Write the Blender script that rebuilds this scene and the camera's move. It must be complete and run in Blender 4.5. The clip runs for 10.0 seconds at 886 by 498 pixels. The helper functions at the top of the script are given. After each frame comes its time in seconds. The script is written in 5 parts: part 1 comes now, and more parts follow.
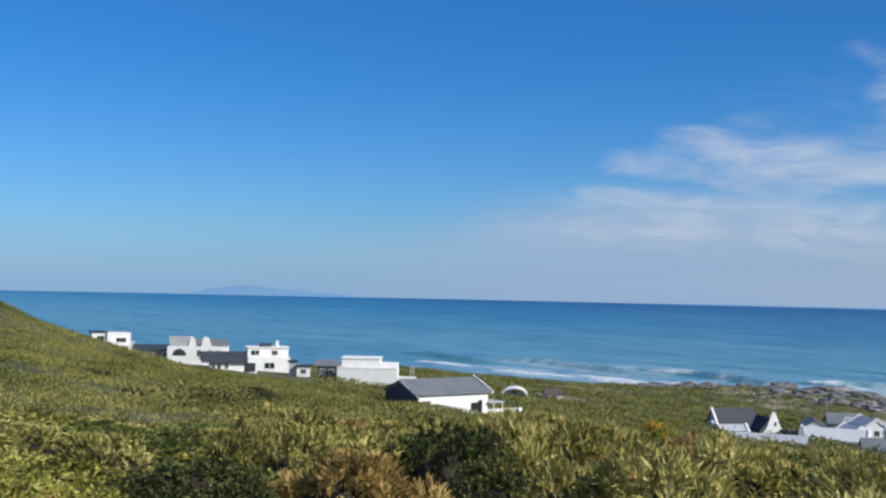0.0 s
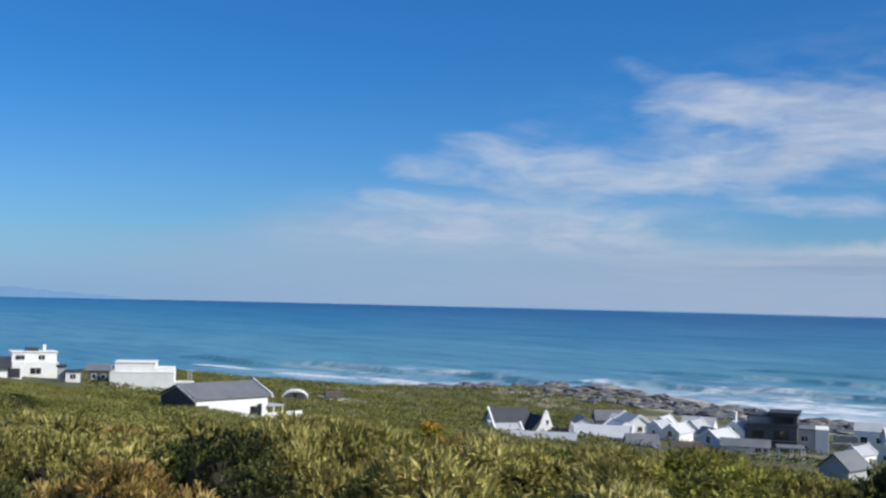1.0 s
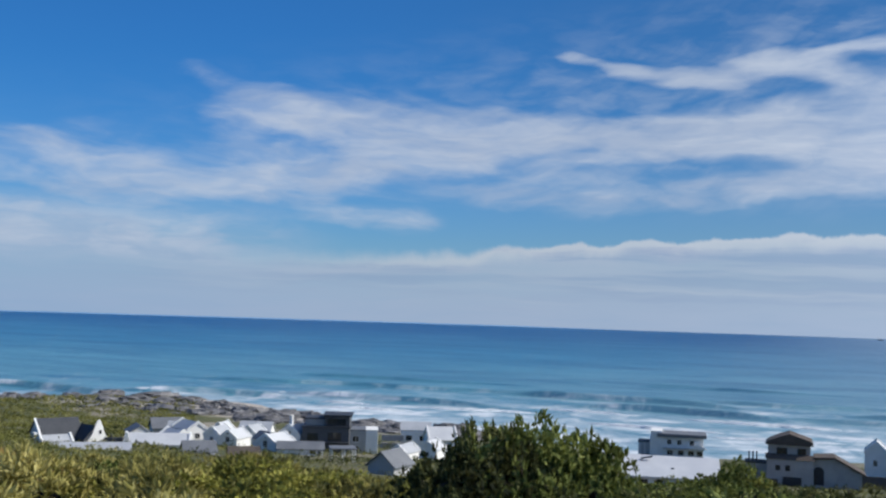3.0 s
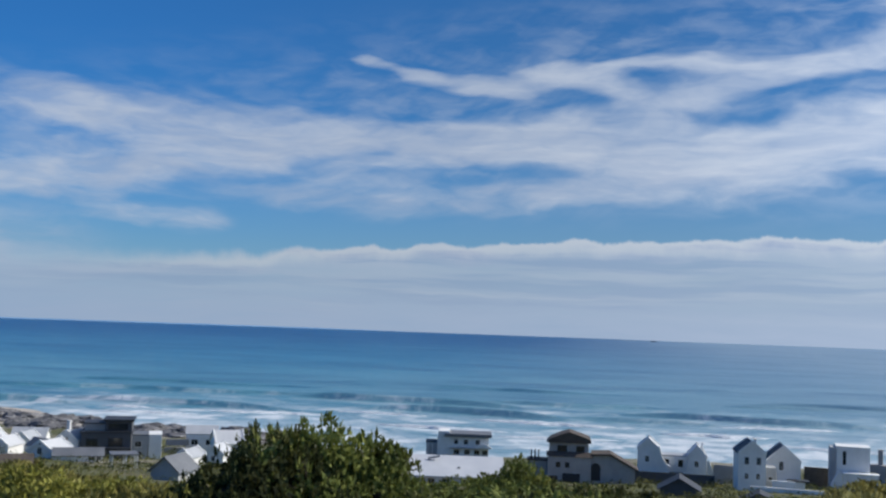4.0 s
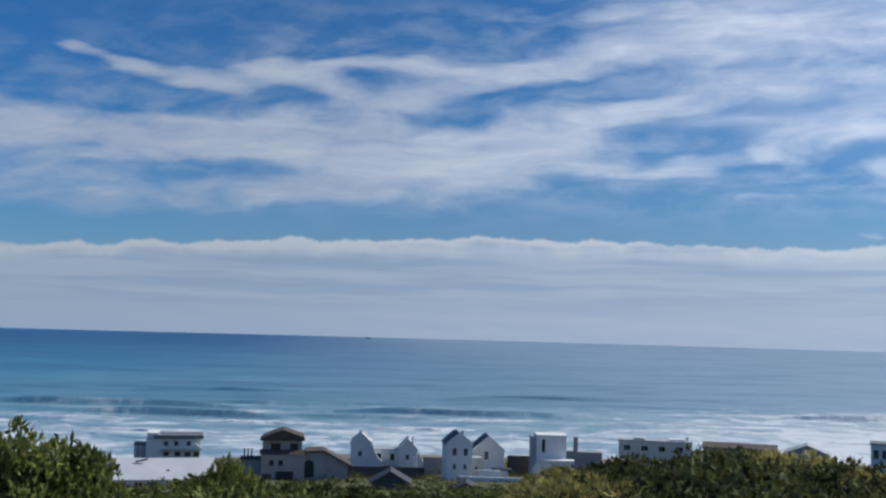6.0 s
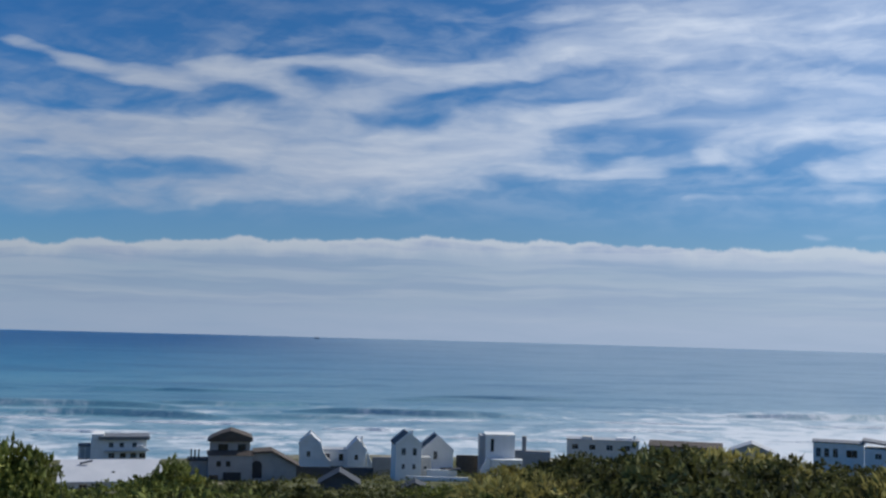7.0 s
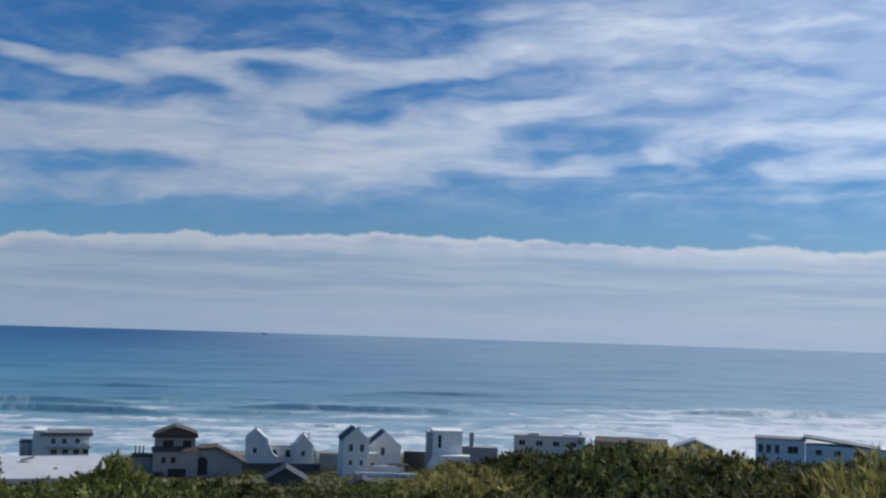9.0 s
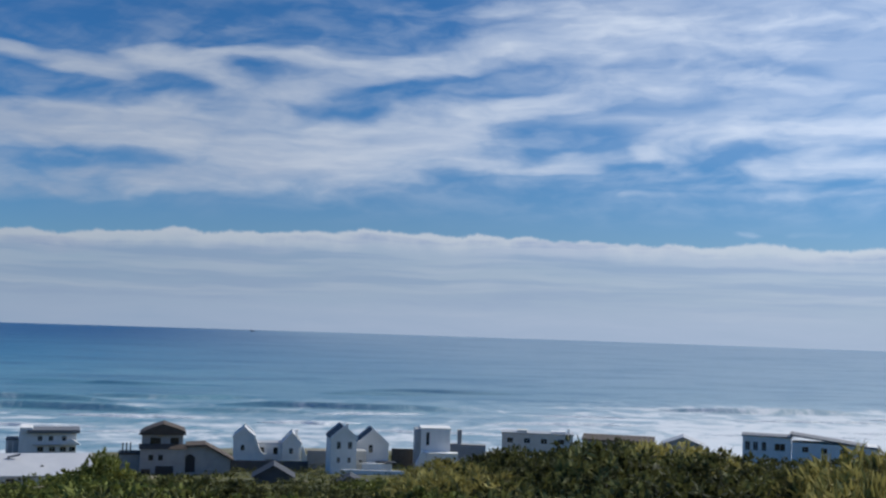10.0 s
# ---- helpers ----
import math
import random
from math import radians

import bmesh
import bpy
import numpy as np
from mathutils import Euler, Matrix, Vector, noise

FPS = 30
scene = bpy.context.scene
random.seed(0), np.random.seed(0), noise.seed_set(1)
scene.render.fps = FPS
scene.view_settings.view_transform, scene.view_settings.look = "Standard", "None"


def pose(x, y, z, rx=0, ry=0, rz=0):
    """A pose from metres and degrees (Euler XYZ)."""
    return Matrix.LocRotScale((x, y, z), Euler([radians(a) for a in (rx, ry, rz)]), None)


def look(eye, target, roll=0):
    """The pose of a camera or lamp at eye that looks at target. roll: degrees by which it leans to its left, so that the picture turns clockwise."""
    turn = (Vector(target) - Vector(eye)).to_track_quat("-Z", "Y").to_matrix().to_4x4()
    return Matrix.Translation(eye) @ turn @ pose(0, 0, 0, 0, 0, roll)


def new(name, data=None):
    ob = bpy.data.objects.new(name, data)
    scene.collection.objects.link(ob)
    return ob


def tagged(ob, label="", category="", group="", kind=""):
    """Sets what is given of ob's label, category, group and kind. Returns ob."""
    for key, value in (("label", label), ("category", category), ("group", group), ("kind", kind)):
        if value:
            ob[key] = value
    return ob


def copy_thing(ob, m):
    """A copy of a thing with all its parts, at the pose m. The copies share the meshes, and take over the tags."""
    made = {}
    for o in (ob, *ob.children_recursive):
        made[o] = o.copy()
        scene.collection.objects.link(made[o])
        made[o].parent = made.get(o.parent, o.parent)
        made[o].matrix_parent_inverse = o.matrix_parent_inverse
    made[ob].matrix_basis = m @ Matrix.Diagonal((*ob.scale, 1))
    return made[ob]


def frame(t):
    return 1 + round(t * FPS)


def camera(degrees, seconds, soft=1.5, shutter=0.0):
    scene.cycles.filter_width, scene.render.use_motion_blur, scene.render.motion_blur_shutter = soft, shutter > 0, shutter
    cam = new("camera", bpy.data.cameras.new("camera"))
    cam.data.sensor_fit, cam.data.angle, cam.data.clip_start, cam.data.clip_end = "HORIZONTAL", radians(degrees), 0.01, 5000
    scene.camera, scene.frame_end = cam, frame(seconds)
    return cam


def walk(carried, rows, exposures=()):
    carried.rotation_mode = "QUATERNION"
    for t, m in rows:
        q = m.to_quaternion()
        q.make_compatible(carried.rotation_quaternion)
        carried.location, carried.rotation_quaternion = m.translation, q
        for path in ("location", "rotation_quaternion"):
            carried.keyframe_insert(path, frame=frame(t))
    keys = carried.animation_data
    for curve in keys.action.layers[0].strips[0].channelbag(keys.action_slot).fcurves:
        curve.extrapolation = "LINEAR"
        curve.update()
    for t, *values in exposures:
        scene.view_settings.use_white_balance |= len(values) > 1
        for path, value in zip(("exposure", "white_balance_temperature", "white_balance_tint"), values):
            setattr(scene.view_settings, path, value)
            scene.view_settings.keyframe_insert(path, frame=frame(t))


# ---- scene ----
cam = camera(43.906, 10.0, soft=2.4)
PATH = [  # seconds, x, y, z, yaw, pitch, roll
    (0, 0.000, 0.000, 45.000, 7.372, 2.075, -1.240),
    (0.5, 0.073, -0.009, 45.003, 1.403, 2.272, -1.291),
    (1, 0.142, -0.009, 45.007, -3.914, 2.452, -1.409),
    (1.5, 0.203, -0.008, 45.020, -8.707, 2.655, -1.638),
    (2, 0.243, 0.019, 45.018, -14.516, 2.908, -1.661),
    (2.5, 0.295, -0.006, 45.031, -20.428, 3.147, -1.608),
    (3, 0.311, -0.032, 45.030, -26.431, 3.384, -1.827),
    (4.5, 0.461, -0.025, 45.029, -42.427, 4.011, -1.957),
    (5, 0.492, -0.041, 45.030, -47.251, 4.110, -1.757),
    (5.5, 0.531, -0.051, 45.026, -50.086, 4.140, -1.664),
    (7, 0.571, -0.084, 45.010, -54.606, 4.233, -1.556),
    (7.5, 0.575, -0.094, 45.006, -55.618, 4.249, -1.685),
    (8, 0.568, -0.108, 45.004, -56.457, 4.235, -1.760),
    (8.5, 0.582, -0.099, 45.005, -56.943, 4.202, -1.813),
    (9, 0.608, -0.079, 45.006, -57.284, 4.117, -1.824),
    (9.5, 0.617, -0.087, 45.008, -57.605, 4.076, -1.826),
    (10, 0.613, -0.091, 45.009, -57.896, 4.002, -1.886),
]
EXPOSURE = [(0, 0.0), (2.5, -0.03), (5, -0.23), (7.5, -0.32), (10, -0.28)]
walk(cam, [(t, pose(x, y, z, 90 + p, r, w)) for t, x, y, z, w, p, r in PATH], EXPOSURE)
EYE = 45.0
CLOCK = math.tau / 360


# ---- node helpers ----
class Nodes:
    """Short ways to write node trees."""

    def __init__(self, tree):
        self.tree = tree
        tree.nodes.clear()

    def add(self, kind, **inputs):
        n = self.tree.nodes.new(kind)
        for k, v in inputs.items():
            self.put(n.inputs[k.replace("_", " ")], v)
        return n

    def put(self, socket, v):
        if isinstance(v, bpy.types.NodeSocket):
            self.tree.links.new(v, socket)
        elif isinstance(v, (tuple, list)) and len(v) == 3 and socket.type == "RGBA":
            socket.default_value = (*v, 1)
        else:
            socket.default_value = v

    def math(self, op, a, b=0.0, c=0.0, clamp=False):
        n = self.tree.nodes.new("ShaderNodeMath")
        n.operation, n.use_clamp = op, clamp
        for s, v in zip(n.inputs, (a, b, c)):
            self.put(s, v)
        return n.outputs[0]

    def step(self, v, lo, hi, a=0.0, b=1.0):
        n = self.tree.nodes.new("ShaderNodeMapRange")
        n.interpolation_type = "SMOOTHSTEP"
        for s, x in zip(n.inputs, (v, lo, hi, a, b)):
            self.put(s, x)
        return n.outputs[0]

    def mix(self, f, a, b, blend="MIX"):
        n = self.tree.nodes.new("ShaderNodeMix")
        n.data_type, n.blend_type = "RGBA", blend
        for s, x in zip((n.inputs[0], n.inputs[6], n.inputs[7]), (f, a, b)):
            self.put(s, x)
        return n.outputs[2]

    def noise(self, vector, scale, detail=3.0, rough=0.5, out=0):
        n = self.add("ShaderNodeTexNoise", Vector=vector, Scale=scale, Detail=detail, Roughness=rough)
        return n.outputs[out]

    def xyz(self, x, y, z=0.0):
        return self.add("ShaderNodeCombineXYZ", X=x, Y=y, Z=z).outputs[0]


# ---- sky and sun ----
SUN_AZ, SUN_EL = 113.0, 36.0   # degrees to the right of the first view, above the horizon
world = bpy.data.worlds.new("sky")
scene.world = world
world.use_nodes = True
w = Nodes(world.node_tree)
sky = w.tree.nodes.new("ShaderNodeTexSky")
sky.sky_type, sky.sun_disc = "NISHITA", False
sky.sun_elevation, sky.sun_rotation = radians(SUN_EL), radians(SUN_AZ)
sky.altitude, sky.air_density, sky.dust_density, sky.ozone_density = 50, 1.0, 0.6, 2.5
ray_dir = w.add("ShaderNodeTexCoord").outputs["Generated"]
sep = w.add("ShaderNodeSeparateXYZ", Vector=ray_dir)
az = w.math("DEGREES", w.math("ARCTAN2", sep.outputs[0], sep.outputs[1]))      # to the right
el = w.math("DEGREES", w.math("ARCSINE", sep.outputs[2]))
# wind-drawn distortion of the cloud streaks
flat = w.xyz(w.math("MULTIPLY", az, 0.07), w.math("MULTIPLY", el, 0.22))
warp = w.add("ShaderNodeSeparateXYZ", Vector=w.noise(flat, 2.2, 3, 0.55, out=1))
az2 = w.math("ADD", az, w.math("MULTIPLY", w.math("SUBTRACT", warp.outputs[0], 0.5), 4.5))
el2 = w.math("ADD", el, w.math("MULTIPLY", w.math("SUBTRACT", warp.outputs[1], 0.5), 1.5))
fine = w.xyz(w.math("MULTIPLY", az2, 0.2), w.math("MULTIPLY", w.math("SUBTRACT", el2, w.math("MULTIPLY", az2, 0.04)), 0.62))
grain = w.noise(fine, 1.7, 5, 0.54)
# streaks of high cloud and the blue gaps in them: start and end (azimuth, elevation), half thickness, density
CLOUD_WEST = [
    (0.6, 5.0, 5.5, 4.6, 0.41, 0.55), (2.3, 6.6, 8.0, 5.5, 0.41, 0.4), (5.4, 7.6, 12.8, 6.5, 0.71, 0.5), (8.2, 8.7, 14.5, 8.0, 0.65, 0.3),
    (0.1, 5.0, 5.7, 4.6, 0.50, 0.6), (2.1, 6.7, 11.4, 5.1, 0.59, 0.35), (5.3, 7.7, 13.6, 6.5, 0.71, 0.55), (9.9, 6.0, 20.1, 6.3, 0.83, 0.6),
    (13.4, 12.0, 19.4, 10.2, 0.47, 0.4), (18.8, 9.7, 28.9, 9.3, 1.53, 0.8), (17.7, 7.1, 25.4, 7.4, 1.18, 0.8), (15.9, 10.2, 20.6, 9.6, 0.65, 0.35),
    (18.4, 4.7, 24.6, 4.8, 0.50, 0.6), (23.6, 8.2, 29.2, 8.7, 1.06, 0.6)]
CLOUD_NORTH = [
    (30.0, 9.3, 35.1, 9.6, 0.89, 0.45), (30.4, 6.2, 39.0, 6.5, 0.83, 0.6), (33.5, 8.5, 42.3, 9.9, 1.12, 0.75), (32.7, 13.4, 35.9, 12.7, 0.27, 0.7),
    (35.9, 12.7, 39.7, 12.1, 0.44, 0.75), (39.6, 12.3, 43.1, 13.1, 0.59, 0.9), (42.9, 12.9, 45.7, 12.4, 0.65, 0.8), (45.4, 13.1, 47.9, 13.6, 0.38, 0.75),
    (49.1, 13.5, 54.1, 13.5, 0.50, 0.85), (31.0, 8.2, 40.3, 9.7, 0.71, 0.7), (39.7, 9.9, 43.9, 9.8, 1.06, 0.8), (44.5, 8.5, 53.4, 8.4, 1.62, 1),
    (52.2, 9.3, 58.6, 10.3, 1.42, 0.95), (42.2, 6.6, 48.1, 7.1, 0.47, 0.65), (46.2, 11.0, 49.8, 11.5, 0.89, 0.8)]
CLOUD_EAST = [
    (50.3, 11.9, 57.6, 13.6, 0.59, 0.75), (57.1, 13.8, 66.0, 15.6, 0.89, 0.75), (61.7, 11.5, 66.0, 11.7, 0.65, 0.8), (59.2, 8.2, 64.7, 8.4, 0.44, 0.75),
    (64.2, 9.0, 69.1, 9.2, 0.41, 0.6), (59.1, 10.3, 61.4, 9.9, 0.89, 0.5), (59.6, 16.4, 63.8, 16.6, 0.41, 0.6), (63.9, 14.2, 74.7, 13.6, 1.12, 0.65),
    (65.3, 15.8, 79.7, 15.4, 1.18, 0.7), (66.8, 12.2, 79.7, 12.3, 0.83, 0.6), (69.2, 10.1, 79.7, 10.3, 0.89, 0.85), (74.8, 8.5, 79.8, 8.5, 0.65, 0.75),
    (67.5, 6.9, 79.8, 7.1, 0.27, 0.4), (72.4, 5.2, 72.8, 5.2, 0.21, 0.35), (74.8, 5.3, 77.5, 5.2, 0.21, 0.25)]
CLOUD_GAPS = [
    (17.4, 9.0, 20.4, 8.2, 0.35, 0.6), (14.6, 4.5, 18.1, 4.8, 0.38, 0.7), (21.3, 5.9, 30.1, 7.5, 0.38, 0.6), (29.8, 7.9, 33.8, 8.5, 0.29, 0.5),
    (50.1, 11.0, 53.9, 11.1, 0.35, 0.7), (51.8, 11.6, 57.9, 13.0, 0.21, 0.6), (62.0, 10.0, 65.8, 9.9, 0.59, 0.75), (43.5, 11.8, 45.6, 11.0, 0.47, 0.6),
    (60.0, 9.3, 62.8, 9.3, 0.35, 0.4), (66.9, 11.4, 70.9, 11.5, 0.35, 0.45), (69.2, 9.2, 75.9, 9.2, 0.24, 0.5), (70.8, 13.6, 77.4, 13.1, 0.29, 0.4),
    (30.0, 11.0, 41.0, 11.2, 0.50, 0.7), (33.0, 7.6, 43.0, 7.8, 0.36, 0.55)]


def streak_cover(streaks):
    """What is left of the clear sky under soft-edged streaks that overlap."""
    clear = 1.0
    for a0, e0, a1, e1, half, dense in streaks:
        da, de = a1 - a0, e1 - e0
        t = w.math("DIVIDE", w.math("ADD", w.math("MULTIPLY", w.math("SUBTRACT", az2, a0), da),
                                    w.math("MULTIPLY", w.math("SUBTRACT", el2, e0), de)), da * da + de * de, clamp=True)
        gx = w.math("MULTIPLY", w.math("SUBTRACT", az2, w.math("MULTIPLY_ADD", t, da, a0)), 0.4)
        gy = w.math("SUBTRACT", el2, w.math("MULTIPLY_ADD", t, de, e0))
        dist = w.math("SQRT", w.math("ADD", w.math("MULTIPLY", gx, gx), w.math("MULTIPLY", gy, gy)))
        clear = w.math("MULTIPLY", clear, w.step(dist, half * 2.0, 0.0, 1.0, 1.0 - dense))
    return clear


field = w.math("SUBTRACT", 1.0, streak_cover(CLOUD_WEST + CLOUD_NORTH + CLOUD_EAST))
gaps = streak_cover(CLOUD_GAPS)
field = w.math("MULTIPLY", field, w.math("MULTIPLY_ADD", gaps, 0.8, 0.2))
fibre = w.noise(w.xyz(w.math("MULTIPLY", az2, 0.16), w.math("MULTIPLY_ADD", az2, w.step(az, 25.0, 50.0, 0.16, -0.12), el2), 5.0), 1.8, 4, 0.52)
body = w.math("MULTIPLY_ADD", w.math("SUBTRACT", grain, 0.5), 1.15, field)
body = w.math("MULTIPLY_ADD", w.math("SUBTRACT", fibre, 0.5), w.step(az, 22.0, 45.0, 0.6, 0.12), body)
cirrus = w.math("MULTIPLY", w.step(body, -0.06, w.step(az, 14.0, 36.0, 1.4, 1.2)), w.step(field, 0.0, 0.45))
veil_hi = w.math("MULTIPLY", w.step(w.math("ADD", w.math("MULTIPLY", fibre, 0.2), w.math("MULTIPLY", grain, 0.8)), 0.35, 0.75), w.math("MULTIPLY", w.step(az, -4.0, 45.0, 0.0, 0.42), w.math("MULTIPLY", w.step(el, 4.5, 8.0), w.step(w.math("MULTIPLY_ADD", az, -0.16, el), 11.5, 6.0))))
thin = w.math("MULTIPLY", w.step(w.math("MULTIPLY_ADD", w.math("SUBTRACT", grain, 0.5), 9.0, az), 55.0, 68.0, 0.0, 0.6), w.math("MULTIPLY", w.step(el, 8.0, 11.0), w.step(grain, 0.2, 0.6, 0.55, 1.0)))
low_veil = w.math("MULTIPLY", w.step(grain, 0.3, 0.62, 0.25, 0.75), w.math("MULTIPLY", w.math("MULTIPLY", w.step(az, -9.0, 6.0), w.step(az, 22.0, 13.0)), w.math("MULTIPLY", w.step(el, 1.5, 3.4), w.step(el, 6.2, 3.6))))
cirrus = w.math("MAXIMUM", w.math("MAXIMUM", cirrus, low_veil), w.math("MAXIMUM", veil_hi, w.math("MULTIPLY", thin, gaps)))
# the low bank of cloud with its billowed top
bumps = w.noise(w.xyz(w.math("MULTIPLY", az, 0.16), w.math("MULTIPLY", el, 0.12), 3.0), 1.9, 6, 0.6)
rise = w.math("ADD", w.math("ADD", w.step(az, -22.0, 0.0, 1.3, 4.3), w.step(az, 8.0, 17.0, 0.0, -1.5)), w.math("ADD", w.step(az, 15.0, 52.0, 0.0, 1.85), w.step(az, 66.0, 84.0, 0.0, -0.4)))
top = w.math("ADD", rise, w.math("MULTIPLY", w.math("SUBTRACT", bumps, 0.5), 1.5))
edge = w.step(az, 10.0, 34.0, 1.5, 0.13)
under = w.math("SUBTRACT", top, el)
bank = w.step(w.math("DIVIDE", under, edge), -0.6, 1.0)
shade = w.noise(w.xyz(w.math("MULTIPLY", az2, 0.09), w.math("MULTIPLY", el2, 0.7), 7.0), 1.5, 5, 0.6)
bank = w.math("MULTIPLY", bank, w.math("ADD", w.step(under, 0.0, 1.4, 0.92, 0.62), w.math("MULTIPLY", w.math("SUBTRACT", shade, 0.5), 0.5)))
bank = w.math("MULTIPLY", bank, w.step(az, -18.0, 3.0, 0.1, 1.0))
haze = w.step(el, 4.2, -0.5, 0.0, 0.6)
deep = w.mix(1.0, sky.outputs[0], w.mix(w.step(el, 0.0, 13.0), w.mix(w.step(az, 15.0, 60.0), (.45, .78, 1.24), (.43, .60, .88)), w.mix(w.step(az, 12.0, 48.0), (.19, .66, 1.2), (.21, .53, .87))), "MULTIPLY")
lit = w.step(az, 36.0, 92.0, 1.0, 1.75)
white = w.mix(w.step(shade, 0.36, 0.66), (4.2, 5.05, 6.6), (5.4, 6.1, 7.3))
white = w.mix(1.0, white, w.xyz(lit, lit, lit), "MULTIPLY")
layer = w.noise(w.xyz(w.math("MULTIPLY", az2, 0.05), w.math("MULTIPLY", w.math("MULTIPLY_ADD", el2, 0.5, w.math("MULTIPLY", el, 0.5)), 1.0), 11.0), 1.6, 4, 0.55)
body_grey = w.mix(w.step(layer, 0.38, 0.62), (3.5, 4.35, 6.2), (4.8, 5.5, 6.9))
grey = w.mix(w.step(w.math("MULTIPLY_ADD", w.math("SUBTRACT", shade, 0.5), 2.5, under), 0.05, 0.9), (5.8, 6.4, 7.3), body_grey)
grey = w.mix(w.step(w.math("MULTIPLY_ADD", w.math("SUBTRACT", shade, 0.5), 4.0, el), 2.2, 0.4), grey, (4.5, 5.3, 6.9))
grey = w.mix(w.step(az, 0.0, 26.0), (3.8, 4.95, 7.05), grey)
bright = w.step(az, 24.0, 82.0, 0.9, 1.24)
grey = w.mix(1.0, grey, w.xyz(bright, bright, bright), "MULTIPLY")
veil = w.mix(haze, deep, (2.9, 4.8, 7.8))
colour = w.mix(w.math("MULTIPLY", bank, 0.97), veil, grey)
colour = w.mix(w.math("MULTIPLY", cirrus, 0.95), colour, white)
back = w.add("ShaderNodeBackground", Color=colour, Strength=0.1)
w.tree.links.new(back.outputs[0], w.add("ShaderNodeOutputWorld").inputs[0])

lamp = bpy.data.lights.new("sun", "SUN")
lamp.energy, lamp.angle, lamp.color = 4.8, radians(0.55), (1.0, 0.95, 0.87)
sun = new("sun", lamp)
toward = Vector((math.sin(SUN_AZ * CLOCK) * math.cos(SUN_EL * CLOCK), math.cos(SUN_AZ * CLOCK) * math.cos(SUN_EL * CLOCK), math.sin(SUN_EL * CLOCK)))
sun.matrix_world = look(toward * 300 + Vector((0, 0, 45)), (0, 0, 45))


# ---- materials ----
def material(name):
    m = bpy.data.materials.new(name)
    m.use_nodes = True
    n = Nodes(m.node_tree)
    out = n.add("ShaderNodeOutputMaterial")
    bsdf = n.add("ShaderNodeBsdfPrincipled")
    n.tree.links.new(bsdf.outputs[0], out.inputs[0])
    return m, n, bsdf


def bump(n, bsdf, height, strength, distance):
    b = n.add("ShaderNodeBump", Strength=strength, Distance=distance, Height=height)
    n.tree.links.new(b.outputs[0], bsdf.inputs["Normal"])


def surface(name, low, high, scale, rough=0.8, relief=0.3, depth=0.02, metal=0.0):
    """Paint, plaster, stone, boards: two tones at two scales, with a fine relief."""
    m, n, bsdf = material(name)
    here = n.add("ShaderNodeTexCoord").outputs["Object"]
    big = n.noise(here, scale, 4, 0.6)
    small = n.noise(here, scale * 9, 3, 0.6)
    tone = n.math("MULTIPLY_ADD", small, 0.4, n.math("MULTIPLY", big, 0.6))
    n.put(bsdf.inputs["Base Color"], n.mix(n.step(tone, 0.32, 0.68), low, high))
    n.put(bsdf.inputs["Roughness"], n.step(big, 0.3, 0.7, rough - 0.08, min(1, rough + 0.08)))
    bsdf.inputs["Metallic"].default_value = metal
    bsdf.inputs["Specular IOR Level"].default_value = 0.28
    bump(n, bsdf, small, relief, depth)
    return m


WHITE = surface("white_plaster", (.72, .72, .70), (.83, .83, .81), .5)
CREAM = surface("cream_plaster", (.60, .56, .49), (.72, .69, .62), .5)
STONE = surface("grey_brown_plaster", (.33, .31, .295), (.42, .40, .38), .6)
CHARCOAL = surface("charcoal_plaster", (.075, .08, .09), (.11, .115, .125), .6)
GREYWALL = surface("grey_plaster", (.36, .37, .38), (.45, .46, .47), .6)
SLATE = surface("grey_roof_sheet", (.13, .14, .155), (.19, .20, .215), .4, .6, .4, .03)
DARKROOF = surface("dark_roof_sheet", (.035, .04, .05), (.06, .065, .075), .4, .6, .4, .03)
PALEROOF = surface("pale_grey_roof_sheet", (.36, .38, .40), (.46, .475, .495), .35, .5, .3, .03)
WHITEROOF = surface("white_roof_sheet", (.50, .515, .53), (.59, .60, .61), .3, .5, .3, .03)
BROWNROOF = surface("brown_roof_tiles", (.07, .058, .05), (.115, .095, .08), .6, .85, .6, .04)
TIMBER = surface("weathered_timber", (.10, .08, .06), (.17, .14, .11), 1.2, .8)
FRAMEPAINT = surface("dark_frame_paint", (.03, .03, .035), (.05, .05, .055), 2.0, .5)
WHITEPAINT = surface("white_frame_paint", (.74, .74, .73), (.82, .82, .80), 2.0, .5)
ROCK = surface("shore_rock", (.06, .06, .063), (.24, .235, .235), .25, .85, .8, .15)
BARK = surface("shrub_bark", (.09, .07, .05), (.16, .125, .09), 3.0, .9)
# near black, imitates the shade inside shrub crowns
CORE_SHADE = surface("dark_core_shade", (.012, .011, .008), (.035, .03, .02), 4.0, .95)
GLASS, gn, gb = material("window_glass")
gn.put(gb.inputs["Base Color"], (.02, .025, .03))
gb.inputs["Roughness"].default_value = 0.06
gb.inputs["Specular IOR Level"].default_value = 0.6


